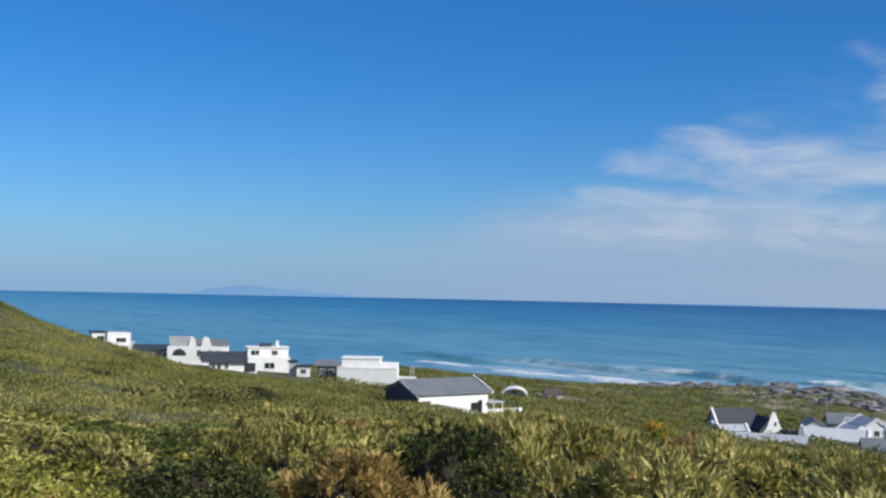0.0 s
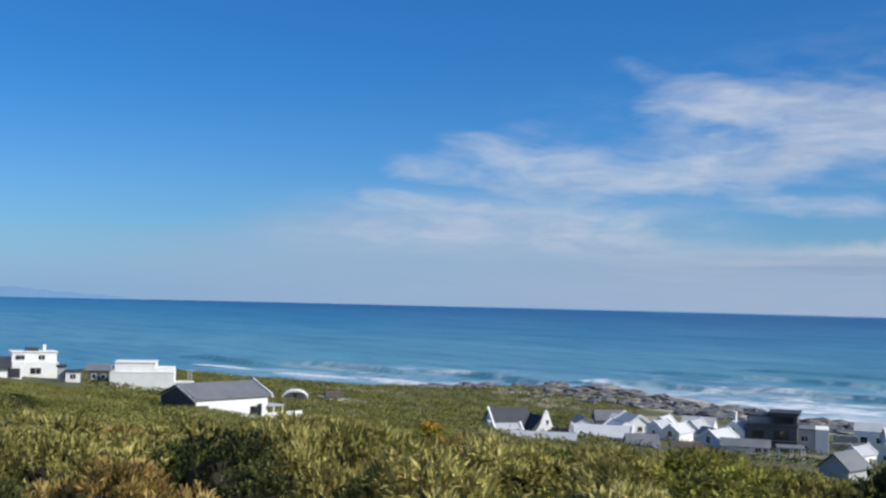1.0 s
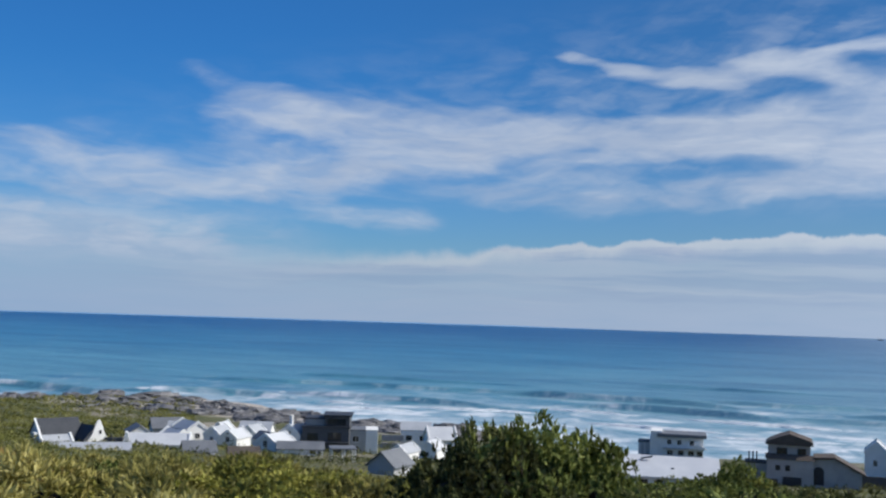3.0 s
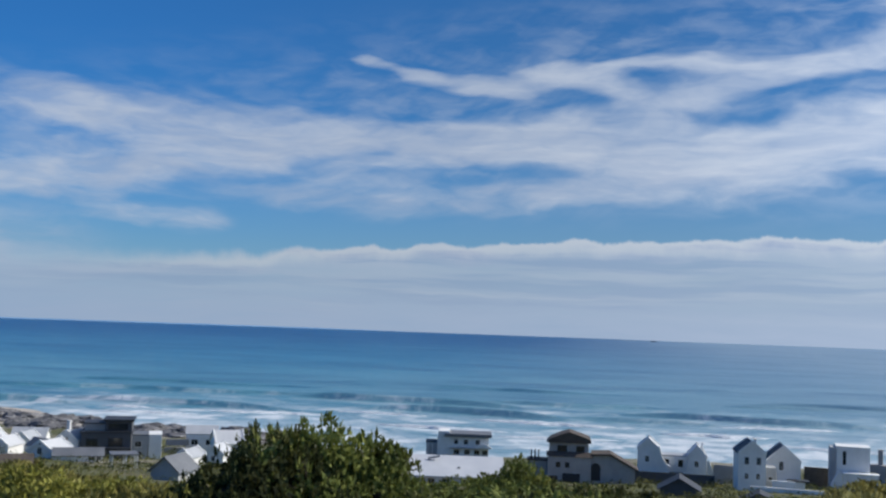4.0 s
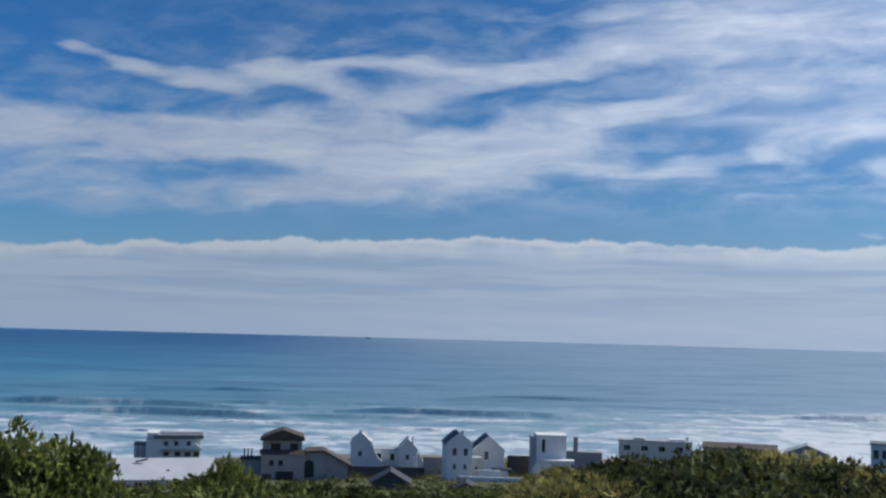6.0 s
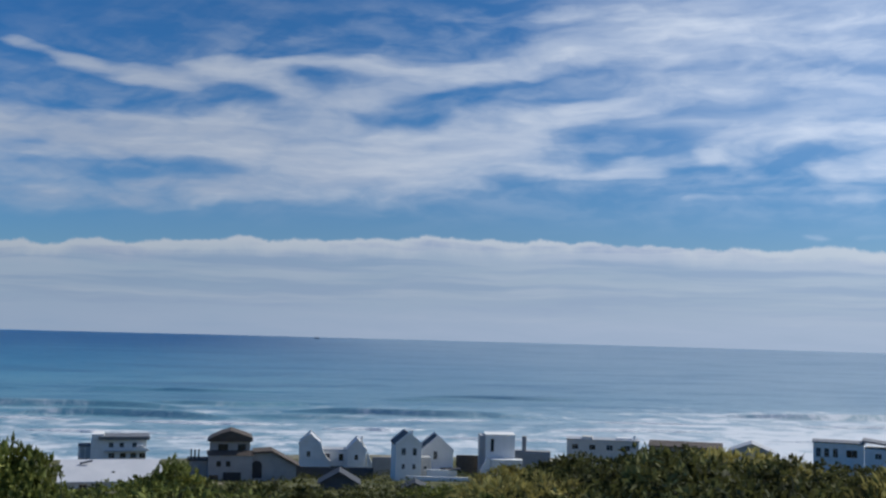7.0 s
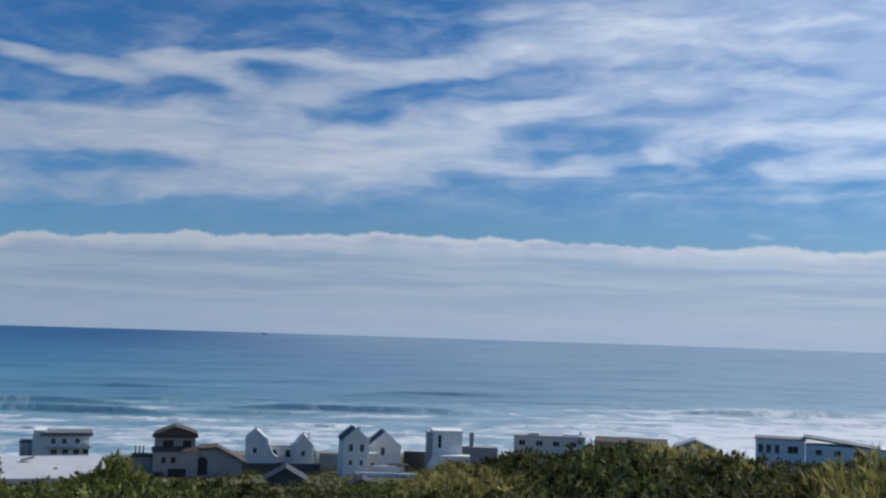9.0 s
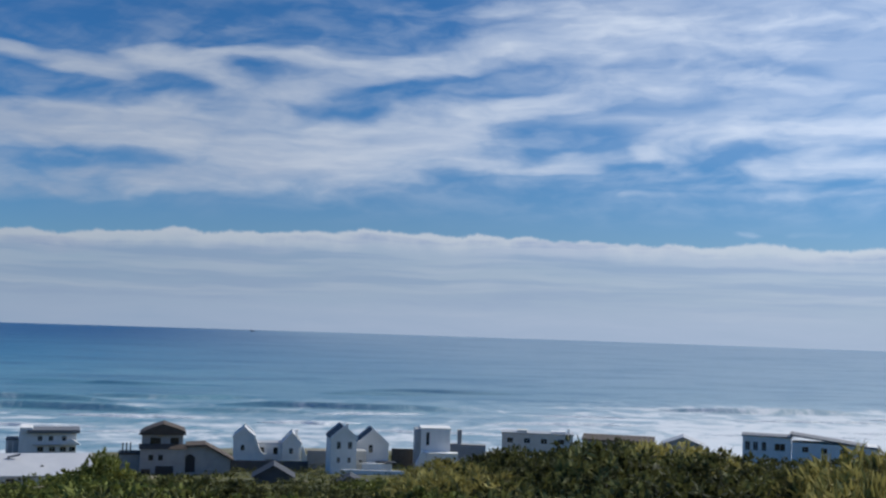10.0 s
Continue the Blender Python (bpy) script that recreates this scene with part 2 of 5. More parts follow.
def foliage(name, dark, mid, light, scale=0.9):
    """Leaves: each leaf and each plant has its own tone; the sun shines a little through."""
    m, n, bsdf = material(name)
    geo = n.add("ShaderNodeNewGeometry")
    own = n.add("ShaderNodeObjectInfo").outputs["Random"]
    patch = n.noise(geo.outputs["Position"], scale, 3, 0.6)
    leaf = geo.outputs["Random Per Island"]
    patch = n.step(patch, 0.3, 0.7)
    tone = n.math("ADD", n.math("MULTIPLY", leaf, 0.42), n.math("MULTIPLY_ADD", own, 0.15, n.math("MULTIPLY", patch, 0.43)))
    c = n.mix(n.step(tone, 0.2, 0.55), dark, mid)
    c = n.mix(n.step(tone, 0.5, 0.85), c, light)
    n.put(bsdf.inputs["Base Color"], c)
    bsdf.inputs["Roughness"].default_value = 0.72
    bsdf.inputs["Specular IOR Level"].default_value = 0.18
    glow = n.add("ShaderNodeBsdfTranslucent", Color=n.mix(0.5, c, light))
    both = n.add("ShaderNodeMixShader", Fac=0.22)
    out = [x for x in n.tree.nodes if x.type == "OUTPUT_MATERIAL"][0]
    n.tree.links.new(bsdf.outputs[0], both.inputs[1])
    n.tree.links.new(glow.outputs[0], both.inputs[2])
    n.tree.links.new(both.outputs[0], out.inputs[0])
    return m


LEAF_OLIVE = foliage("olive_leaves", (.03, .036, .009), (.30, .27, .07), (.60, .53, .20))
LEAF_GREEN = foliage("green_leaves", (.018, .032, .008), (.11, .142, .03), (.30, .325, .09))
# for dark plants, and for shade on others put into the leaf colour
LEAF_DARK_SHADE = foliage("dark_shade_leaves", (.010, .015, .005), (.043, .056, .016), (.22, .225, .078))
LEAF_RUST = foliage("rusty_leaves", (.08, .058, .014), (.42, .29, .09), (.64, .48, .20))
LEAF_LIME = foliage("lime_leaves", (.05, .06, .010), (.24, .24, .042), (.48, .45, .12))
LEAF_GOLD = foliage("golden_flowers", (.30, .19, .02), (.52, .33, .04), (.65, .45, .08))
LEAF_FAR = foliage("hillside_leaves", (.045, .055, .013), (.18, .185, .042), (.40, .355, .12), 0.12)


# ---- the lie of the land ----
SEAWARD = (0.72, 0.694)      # unit vector towards the open sea; the coast runs across it
ALONG = (0.694, -0.72)       # unit vector along the coast


def polar(az_deg, dist):
    """Plan position at an azimuth (degrees to the left of the y axis) and a distance."""
    return -dist * math.sin(az_deg * CLOCK), dist * math.cos(az_deg * CLOCK)


def land_height(x, y):
    """Height of the ground: a slope down to the shore, a hill to the south, a knoll under the viewer."""
    x, y = np.asarray(x, float), np.asarray(y, float)
    s = SEAWARD[0] * x + SEAWARD[1] * y
    u, s0 = ALONG[0] * x + ALONG[1] * y, s
    bend = 16 * np.sin(u / 61.0) + 9 * np.sin(u / 23.0 + 1) + 38 * np.exp(-((u + 290) / 85) ** 2) - 140 * np.clip((-340 - u) / 190, 0, 1) ** 1.2 - 26 * np.clip((u + 150) / 80, 0, 1)
    bend = bend - 30 * np.clip((-330 - u) / 50, 0, 1)
    s = s - bend * np.clip((s - 300) / 100, 0, 1)
    z = np.interp(s, [-900, -600, -100, 0, 25, 60, 103, 150, 210, 300, 400, 440, 5000],
                  [90, 78, 47, 42, 38.8, 32.0, 26.3, 21.3, 14.5, 6.5, .7, -2.5, -9])
    z = z + 14.8 * np.exp(-((x + 110) ** 2 + (y - 118) ** 2) / 38 ** 2)
    z = z + 2.2 * np.exp(-((x - 37) ** 2 + (y - 19) ** 2) / 20 ** 2)
    z = z + 1.6 * np.exp(-(x * x + y * y) / 49)
    beyond = -0.596 * (s0 - 138) - 0.803 * (u + 320)      # past the point where the coast turns away
    z = z - np.interp(beyond, [4, 85, 4000], [0, 36, 150])
    lump = np.sin(x / 7.3 + 1.3 * np.sin(y / 11)) * np.sin(y / 8.1 + np.sin(x / 9.7))
    return z + 0.35 * lump * np.clip((420 - s) / 60, 0, 1) * np.clip((np.hypot(x, y) - 8) / 20, 0, 1)


def mesh_from(name, verts, faces, mat, smooth=False):
    me = bpy.data.meshes.new(name)
    me.from_pydata([tuple(v) for v in verts], [], [tuple(f) for f in faces])
    if mat:
        me.materials.append(mat)
    if smooth:
        me.shade_smooth()
    return me


def polar_sheet(name, radii, angles, height, mat):
    """One sheet of quads in rings round the origin. angles close the circle."""
    rr, aa = np.meshgrid(np.asarray(radii), np.asarray(angles), indexing="ij")
    x, y = -rr * np.sin(aa * CLOCK), rr * np.cos(aa * CLOCK)
    z = height(x, y)
    n, k = len(radii), len(angles)
    i = np.arange(n * k).reshape(n, k)
    j = np.roll(i, -1, axis=1)
    quads = np.stack([i[:-1], i[1:], j[1:], j[:-1]], -1).reshape(-1, 4)
    verts = np.stack([x, y, z], -1).reshape(-1, 3)
    me = bpy.data.meshes.new(name)
    me.vertices.add(len(verts)), me.loops.add(quads.size), me.polygons.add(len(quads))
    me.vertices.foreach_set("co", verts.ravel())
    me.loops.foreach_set("vertex_index", quads.ravel())
    me.polygons.foreach_set("loop_start", np.arange(0, quads.size, 4))
    me.materials.append(mat)
    me.update(calc_edges=True)
    me.shade_smooth()
    return new(name, me)


ANGLES = np.concatenate([np.arange(-95, 45, 0.35), np.arange(45, 265, 5.0)])
m, n, bsdf = material("coastal_ground")
P = n.add("ShaderNodeNewGeometry").outputs["Position"]
sp = n.add("ShaderNodeSeparateXYZ", Vector=P)
s_ = n.math("ADD", n.math("MULTIPLY", sp.outputs[0], SEAWARD[0]), n.math("MULTIPLY", sp.outputs[1], SEAWARD[1]))
big, mid_, fin = n.noise(P, .035, 4, .6), n.noise(P, .3, 4, .65), n.noise(P, 3.0, 3, .6)
veg = n.mix(n.step(mid_, .35, .65), (.05, .06, .018), (.12, .12, .04))
veg = n.mix(n.step(big, .52, .68), veg, (.12, .10, .045))
sand = n.mix(n.step(fin, .3, .7), (.38, .335, .28), (.48, .435, .375))
shore = n.step(n.math("ADD", s_, n.math("MULTIPLY", n.math("SUBTRACT", big, .5), 130)), 352, 392)
patch_ = n.math("MULTIPLY", n.step(big, .56, .62), n.step(s_, 150, 240, 0, .5))
u_ = n.math("ADD", n.math("MULTIPLY", sp.outputs[0], ALONG[0]), n.math("MULTIPLY", sp.outputs[1], ALONG[1]))
shore = n.math("MULTIPLY", shore, n.math("MULTIPLY", n.step(u_, -420, -340), n.step(u_, -60, -130, .35, 1)))
n.put(bsdf.inputs["Base Color"], n.mix(n.math("MAXIMUM", shore, patch_), veg, sand))
bsdf.inputs["Roughness"].default_value = .95
bump(n, bsdf, n.math("ADD", mid_, n.math("MULTIPLY", fin, .3)), .8, .5)
ground = polar_sheet("ground", np.concatenate([[.02], np.arange(0.6, 40, 1.2), np.arange(40, 460, 3.0), np.geomspace(470, 4900, 24)]), ANGLES, land_height, m)
tagged(ground, "sloping scrub-covered coastal ground with sand near the shore", "ground", kind="structure")


# ---- sea ----
SWELLS = [(424, -570, 50, 3.4), (446, -480, 60, 3.6), (464, -385, 55, 3.6), (492, -300, 50, 3.0), (524, -215, 60, 3.0), (545, -70, 50, 3.6), (602, -110, 60, 3.4), (551, 15, 40, 2.2), (580, 70, 60, 3.4),
          (600, 320, 60, 3.2), (640, -20, 50, 2.2), (700, 110, 40, 2.2), (730, 150, 60, 2.2), (610, -260, 120, 2.2), (690, -330, 130, 2.0), (760, -120, 120, 2.2), (860, 150, 120, 2.2)]   # offshore, along, half length, height


def sea_height(x, y):
    s = SEAWARD[0] * x + SEAWARD[1] * y
    u = ALONG[0] * x + ALONG[1] * y
    z = 0.18 * np.sin(s / 5.3 + 2 * np.sin(u / 70)) * np.sin(u / 31 + s / 90)
    for s0, u0, half, high in SWELLS:
        line = s0 + 7 * np.sin(u / 43.0 + s0) + 3 * np.sin(u / 17.0)
        d = s - line
        z = z + high * np.exp(-((u - u0) / half) ** 4) * np.where(d < 0, np.exp(-(d / 2.2) ** 2), np.exp(-(d / 7.0) ** 2))
    return z


m, n, bsdf = material("sea_water")
P = n.add("ShaderNodeNewGeometry").outputs["Position"]
sp = n.add("ShaderNodeSeparateXYZ", Vector=P)
s_ = n.math("ADD", n.math("MULTIPLY", sp.outputs[0], SEAWARD[0]), n.math("MULTIPLY", sp.outputs[1], SEAWARD[1]))
u_ = n.math("ADD", n.math("MULTIPLY", sp.outputs[0], ALONG[0]), n.math("MULTIPLY", sp.outputs[1], ALONG[1]))
curl = n.add("ShaderNodeSeparateXYZ", Vector=n.noise(P, .022, 3, .6, out=1))
uw = n.math("MULTIPLY_ADD", n.math("SUBTRACT", curl.outputs[0], .5), 60, u_)
sw = n.math("MULTIPLY_ADD", n.math("SUBTRACT", curl.outputs[1], .5), 34, s_)
uv = n.xyz(n.math("MULTIPLY", uw, .014), n.math("MULTIPLY", sw, .036))
streak = n.noise(uv, 1.0, 6, .68)
lace = n.noise(n.xyz(n.math("MULTIPLY", uw, .07), n.math("MULTIPLY", sw, .042)), 1.0, 6, .72)
wide = n.noise(n.xyz(n.math("MULTIPLY", u_, .0022), n.math("MULTIPLY", s_, .009)), 1.0, 4, .6)
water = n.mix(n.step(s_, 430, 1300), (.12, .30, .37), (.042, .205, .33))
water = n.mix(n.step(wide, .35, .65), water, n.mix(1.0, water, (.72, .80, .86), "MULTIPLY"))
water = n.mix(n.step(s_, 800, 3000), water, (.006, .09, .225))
# sun-side glare and haze put into the colour: paler and greyer along the coast
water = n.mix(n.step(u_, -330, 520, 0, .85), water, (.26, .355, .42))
reach = n.math("LOGARITHM", n.math("MAXIMUM", s_, 50.0), math.e)
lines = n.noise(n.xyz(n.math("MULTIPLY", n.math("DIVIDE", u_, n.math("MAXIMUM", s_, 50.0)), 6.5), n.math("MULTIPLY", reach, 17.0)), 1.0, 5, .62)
# light and dark of wind streaks and wavelets painted into the water colour
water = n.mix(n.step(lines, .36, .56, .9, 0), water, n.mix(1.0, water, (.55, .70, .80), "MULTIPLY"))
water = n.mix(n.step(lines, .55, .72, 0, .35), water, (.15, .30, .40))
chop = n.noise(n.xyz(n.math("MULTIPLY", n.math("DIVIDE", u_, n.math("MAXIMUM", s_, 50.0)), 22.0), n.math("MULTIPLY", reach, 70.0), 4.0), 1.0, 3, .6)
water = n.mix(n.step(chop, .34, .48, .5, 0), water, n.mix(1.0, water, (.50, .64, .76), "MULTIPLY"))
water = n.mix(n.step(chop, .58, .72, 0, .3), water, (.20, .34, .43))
tone = n.math("MULTIPLY_ADD", lace, .58, n.math("MULTIPLY", streak, .42))
edge_ = n.math("MAXIMUM", n.step(s_, 380, 590, .40, .53), n.step(s_, 540, 740, .44, .70))
edge_ = n.math("ADD", edge_, n.step(u_, -230, -400, 0, .06))
edge_ = n.math("ADD", edge_, n.step(u_, -480, -640, 0, .2))
edge_ = n.math("ADD", edge_, n.step(u_, 80, -40, 0, .008))
edge_ = n.math("SUBTRACT", edge_, n.step(u_, 90, 300, 0, .10))
over_ = n.math("SUBTRACT", tone, edge_)
water = n.mix(n.step(over_, -.07, .03, 0, .75), water, (.30, .42, .48))
foam = n.step(over_, .01, .13, 0, .9)
crest = n.math("MULTIPLY", n.math("MULTIPLY", n.math("MULTIPLY", n.step(sp.outputs[2], .9, 1.4), n.step(u_, -450, -400)), n.step(s_, 570, 540)), n.step(n.noise(uv, .9, 3, .5), .5, .6))
foam = n.math("MAXIMUM", foam, n.math("MULTIPLY", crest, n.step(lace, .3, .5)))
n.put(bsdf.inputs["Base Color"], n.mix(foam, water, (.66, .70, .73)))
n.put(bsdf.inputs["Roughness"], n.math("MULTIPLY_ADD", foam, .5, .36))
bsdf.inputs["IOR"].default_value = 1.33
bsdf.inputs["Specular IOR Level"].default_value = .6
ripple = n.noise(n.xyz(n.math("MULTIPLY", u_, .18), n.math("MULTIPLY", s_, .45)), 1.0, 5, .65)
swellb = n.noise(n.xyz(n.math("MULTIPLY", u_, .012), n.math("MULTIPLY", s_, .07)), 1.0, 4, .6)
bump(n, bsdf, n.math("ADD", n.math("MULTIPLY", ripple, .5), n.math("MULTIPLY", swellb, 2.2)), .9, 1.0)
sea = polar_sheet("sea", np.concatenate([np.arange(300, 760, 1.5), np.geomspace(765, 4850, 60)]), ANGLES, sea_height, m)
tagged(sea, "blue ocean with swell lines and white surf along the shore", "sea", kind="structure")

# far headland on the horizon, its distance haze put in as blue emission
m, n, bsdf = material("headland_haze_glow")
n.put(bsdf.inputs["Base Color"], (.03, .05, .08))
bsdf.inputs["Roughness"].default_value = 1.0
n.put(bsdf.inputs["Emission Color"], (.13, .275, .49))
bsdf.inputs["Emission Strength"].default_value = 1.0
grid_v, grid_f = [], []
A_ = np.arange(8.5, 21.2, .1)
for k, dist in enumerate((4700, 4780, 4840)):
    for a in A_:
        prof = sum(high * math.exp(-((a - at) / wide) ** 2) for at, wide, high in ((19.1, 1.1, 22), (17.5, 1.1, 38), (16.2, .8, 16), (14.8, 1.3, 22), (12.9, 1.0, 11)))
        prof += (5 * noise.noise((a * 2.6, 0, 0)) + 2.5 * noise.noise((a * 7.0, 3, 0))) * min(1, prof / 16)
        z = -1 if k != 1 else max(-1, prof)
        grid_v.append((*polar(a, dist), z))
kA = len(A_)
for k in range(2):
    for i in range(kA - 1):
        grid_f.append((k * kA + i, k * kA + i + 1, (k + 1) * kA + i + 1, (k + 1) * kA + i))
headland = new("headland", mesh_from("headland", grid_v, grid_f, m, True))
tagged(headland, "low blue mountain ridge far away across the bay", "mountain", kind="structure")
strip_v, strip_f = [], []
B_ = np.arange(-36, -1, .25)
for k, dist in enumerate((4760, 4800, 4840)):
    for a in B_:
        high = 4.5 + 2.2 * noise.noise((a * .7, 4, 0)) + 1.2 * noise.noise((a * 3, 9, 0)) if k == 1 else -1
        strip_v.append((*polar(a, dist), high * min(1, (a + 36) / 6, (-1 - a) / 6) if k == 1 else -1))
kB = len(B_)
for k in range(2):
    for i in range(kB - 1):
        strip_f.append((k * kB + i, k * kB + i + 1, (k + 1) * kB + i + 1, (k + 1) * kB + i))
# shares the emission that imitates haze on the headland
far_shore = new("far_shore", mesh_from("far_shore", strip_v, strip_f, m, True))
tagged(far_shore, "thin pale line of far shore on the horizon", "shore", kind="structure")


# a ship far out, close under the horizon
def ship(az_deg, dist):
    root = new("ship")
    root.matrix_world = pose(*polar(az_deg, dist), 0, 0, 0, az_deg) @ Matrix.Diagonal((.7, .7, .7, 1))
    part("hull", prism([(-15, 3.4), (-13, -1), (13, -1), (16, 3.8), (12, 3.2), (-12, 3.2)], "y", -3, 3), FRAMEPAINT, root)
    part("wheelhouse", block(-12, -6, -2.4, 2.4, 3.21, 8.5, .2), GREYWALL, root)
    part("mast", block(-9.3, -8.8, -.25, .25, 8.51, 12), FRAMEPAINT, root)
    part("deck_load", block(-4, 9, -2.2, 2.2, 3.21, 5.6, .2), FRAMEPAINT, root)
    return tagged(root, "small dark ship far out on the sea", "ship")


# breakers: long ridges of white water
FOAM = surface("sea_foam", (.45, .53, .58), (.76, .79, .81), .35, .9, .9, .3)


def breaker(offshore, along, half, wide, high, seed):
    """A ragged ridge of foam lying along the coast, low at its ends."""
    v_, f_ = [], []
    n_ = max(12, int(half))
    for i in range(n_ + 1):
        t = i / n_
        u = along + half * (2 * t - 1)
        taper = math.sin(math.pi * t) ** .6
        line = offshore + 7 * math.sin(u / 43.0 + offshore) + 2.5 * noise.noise((u * .05, seed, 0))
        w_ = wide * taper * (1 + .7 * noise.noise((u * .11, seed, 2))) + .1
        for k, (off, up) in enumerate(((-1, -.5), (-.55, .75), (-.1, 1), (.5, .5), (1, -.5))):
            s = line + off * w_ + .6 * noise.noise((u * .3, k, seed))
            z = high * taper * up * (1 + .4 * noise.noise((u * .2, k * 3, seed))) - (.2 if up < 0 else 0)
            v_.append((SEAWARD[0] * s + ALONG[0] * u, SEAWARD[1] * s + ALONG[1] * u, z))
    for i in range(n_):
        for k in range(4):
            a = i * 5 + k
            f_.append((a, a + 5, a + 6, a + 1))
    ob = new("breaker", mesh_from("breaker", v_, f_, FOAM, True))
    return tagged(ob, "white breaking wave rolling towards the shore", "wave", "breakers off the shore", "structure")


for k, spec in enumerate(((408, -392, 42, 10, 1.3), (396, -535, 26, 5, .8), (372, -410, 22, 4, .7), (455, -300, 24, 3, .7), (470, -205, 24, 5, 1.0), (500, -225, 15, 4, 1.3), (500, -160, 30, 5, 1.0), (520, -110, 24, 4, 1.0),
                          (470, -70, 30, 6, 1.2), (520, -30, 34, 5, 1.2), (447, -20, 26, 4, .8), (500, 45, 24, 6, 1.4), (545, 80, 30, 4, 1.0), (460, 90, 34, 5, .9), (500, 170, 40, 7, 1.2), (545, 190, 30, 4, 1.0),
                          (455, 260, 46, 8, 1.0), (535, 320, 50, 8, 1.3), (606, 362, 15, 4, 2.2), (480, 350, 50, 9, 1.0), (384, -352, 30, 5, .8), (400, -455, 30, 5, .8), (560, 400, 40, 6, 1.2))):
    breaker(*spec, k)


# ---- houses ----
def part(name, bm, mat, parent, label=""):
    me = bpy.data.meshes.new(name)
    bm.to_mesh(me)
    bm.free()
    me.materials.append(mat)
    ob = new(name, me)
    ob.parent = parent
    if label:
        tagged(ob, label)
    return ob


def prism(outline, axis, a, b, bevel=0.0):
    """A solid from an outline of (h, v) pairs: along x the outline lies in y-z, along y in x-z, along z in x-y."""
    bm = bmesh.new()
    put = {"x": lambda p, k: (k, p[0], p[1]), "y": lambda p, k: (p[0], k, p[1]), "z": lambda p, k: (p[0], p[1], k)}[axis]
    ring0, ring1 = [bm.verts.new(put(p, a)) for p in outline], [bm.verts.new(put(p, b)) for p in outline]
    bm.faces.new(ring0), bm.faces.new(ring1)
    for i in range(len(outline)):
        j = (i + 1) % len(outline)
        bm.faces.new((ring0[i], ring0[j], ring1[j], ring1[i]))
    bmesh.ops.recalc_face_normals(bm, faces=bm.faces)
    if bevel:
        bmesh.ops.bevel(bm, geom=bm.edges[:], offset=bevel, segments=1, affect="EDGES")
    return bm


def block(x0, x1, y0, y1, z0, z1, bevel=0.04):
    return prism([(x0, y0), (x1, y0), (x1, y1), (x0, y1)], "z", z0, z1, bevel)


ship(-48.1, 4300)
PLOTS = []


def house(name, label, az_deg, dist, turn=0.0, rise=0.0):
    """An empty at the front of a house: x runs to the right along the front, y goes back, z up from the ground."""
    x, y = polar(az_deg, dist)
    root = new(name)
    PLOTS.append((x, y, az_deg))
    root.matrix_world = pose(x, y, float(land_height(x, y)) + rise, 0, 0, az_deg + turn)
    return tagged(root, label, "house", "houses above the shore")


def walls(h, x0, x1, y0, y1, z1, mat, z0=-2.5, label=""):
    return part("wall", block(x0, x1, y0, y1, z0, z1), mat, h, label)


def flat_roof(h, x0, x1, y0, y1, z, mat, over=.35, thick=.3, label=""):
    return part("roof", block(x0 - over, x1 + over, y0 - over, y1 + over, z + .004, z + thick), mat, h, label)


def parapet(h, x0, x1, y0, y1, z, mat, high=.5, t=.22):
    """A low upstand round a flat roof, in four lengths."""
    for a in ((x0, x1, y0 - .03, y0 + t), (x0, x1, y1 - t, y1 + .03), (x0 - .03, x0 + t, y0 + t + .005, y1 - t - .005), (x1 - t, x1 + .03, y0 + t + .005, y1 - t - .005)):
        part("parapet", block(*a, z + .004, z + high, .03), mat, h)


def gabled(h, x0, x1, y0, y1, eave, ridge, wall_mat, roof_mat, along="y", over=.35, z0=-2.5, verge=None, slab=.2):
    """Walls with gable ends and a pitched roof of two slopes; along: the way the ridge runs. verge: a material for raised gable copings."""
    lo, hi = (x0, x1) if along == "y" else (y0, y1)
    mid = (lo + hi) / 2
    e0, e1 = (y0, y1) if along == "y" else (x0, x1)
    part("wall", prism([(lo, z0), (hi, z0), (hi, eave), (mid, ridge), (lo, eave)], along, e0, e1), wall_mat, h)
    k = (ridge - eave) / (mid - lo)
    for side, sgn in ((lo, -1), (hi, 1)):
        out = side + sgn * over
        ze = eave - over * k
        o = [(out, ze + .02), (mid, ridge + .02), (mid, ridge + slab + .06), (out, ze + slab)]
        part("roof_slope", prism(o, along, e0 - over, e1 + over), roof_mat, h)
    if verge:
        for e in (e0, e1):
            for side, sgn in ((lo, -1), (hi, 1)):
                ze = eave - over * k * .6
                out = side + sgn * over * .6
                o = [(out, ze - .3), (mid, ridge - .2), (mid, ridge + slab + .35), (out, ze + slab + .25)]
                part("gable_coping", prism(o, along, e - .28 if e == e0 else e - .1, e + .1 if e == e0 else e + .28), verge, h)


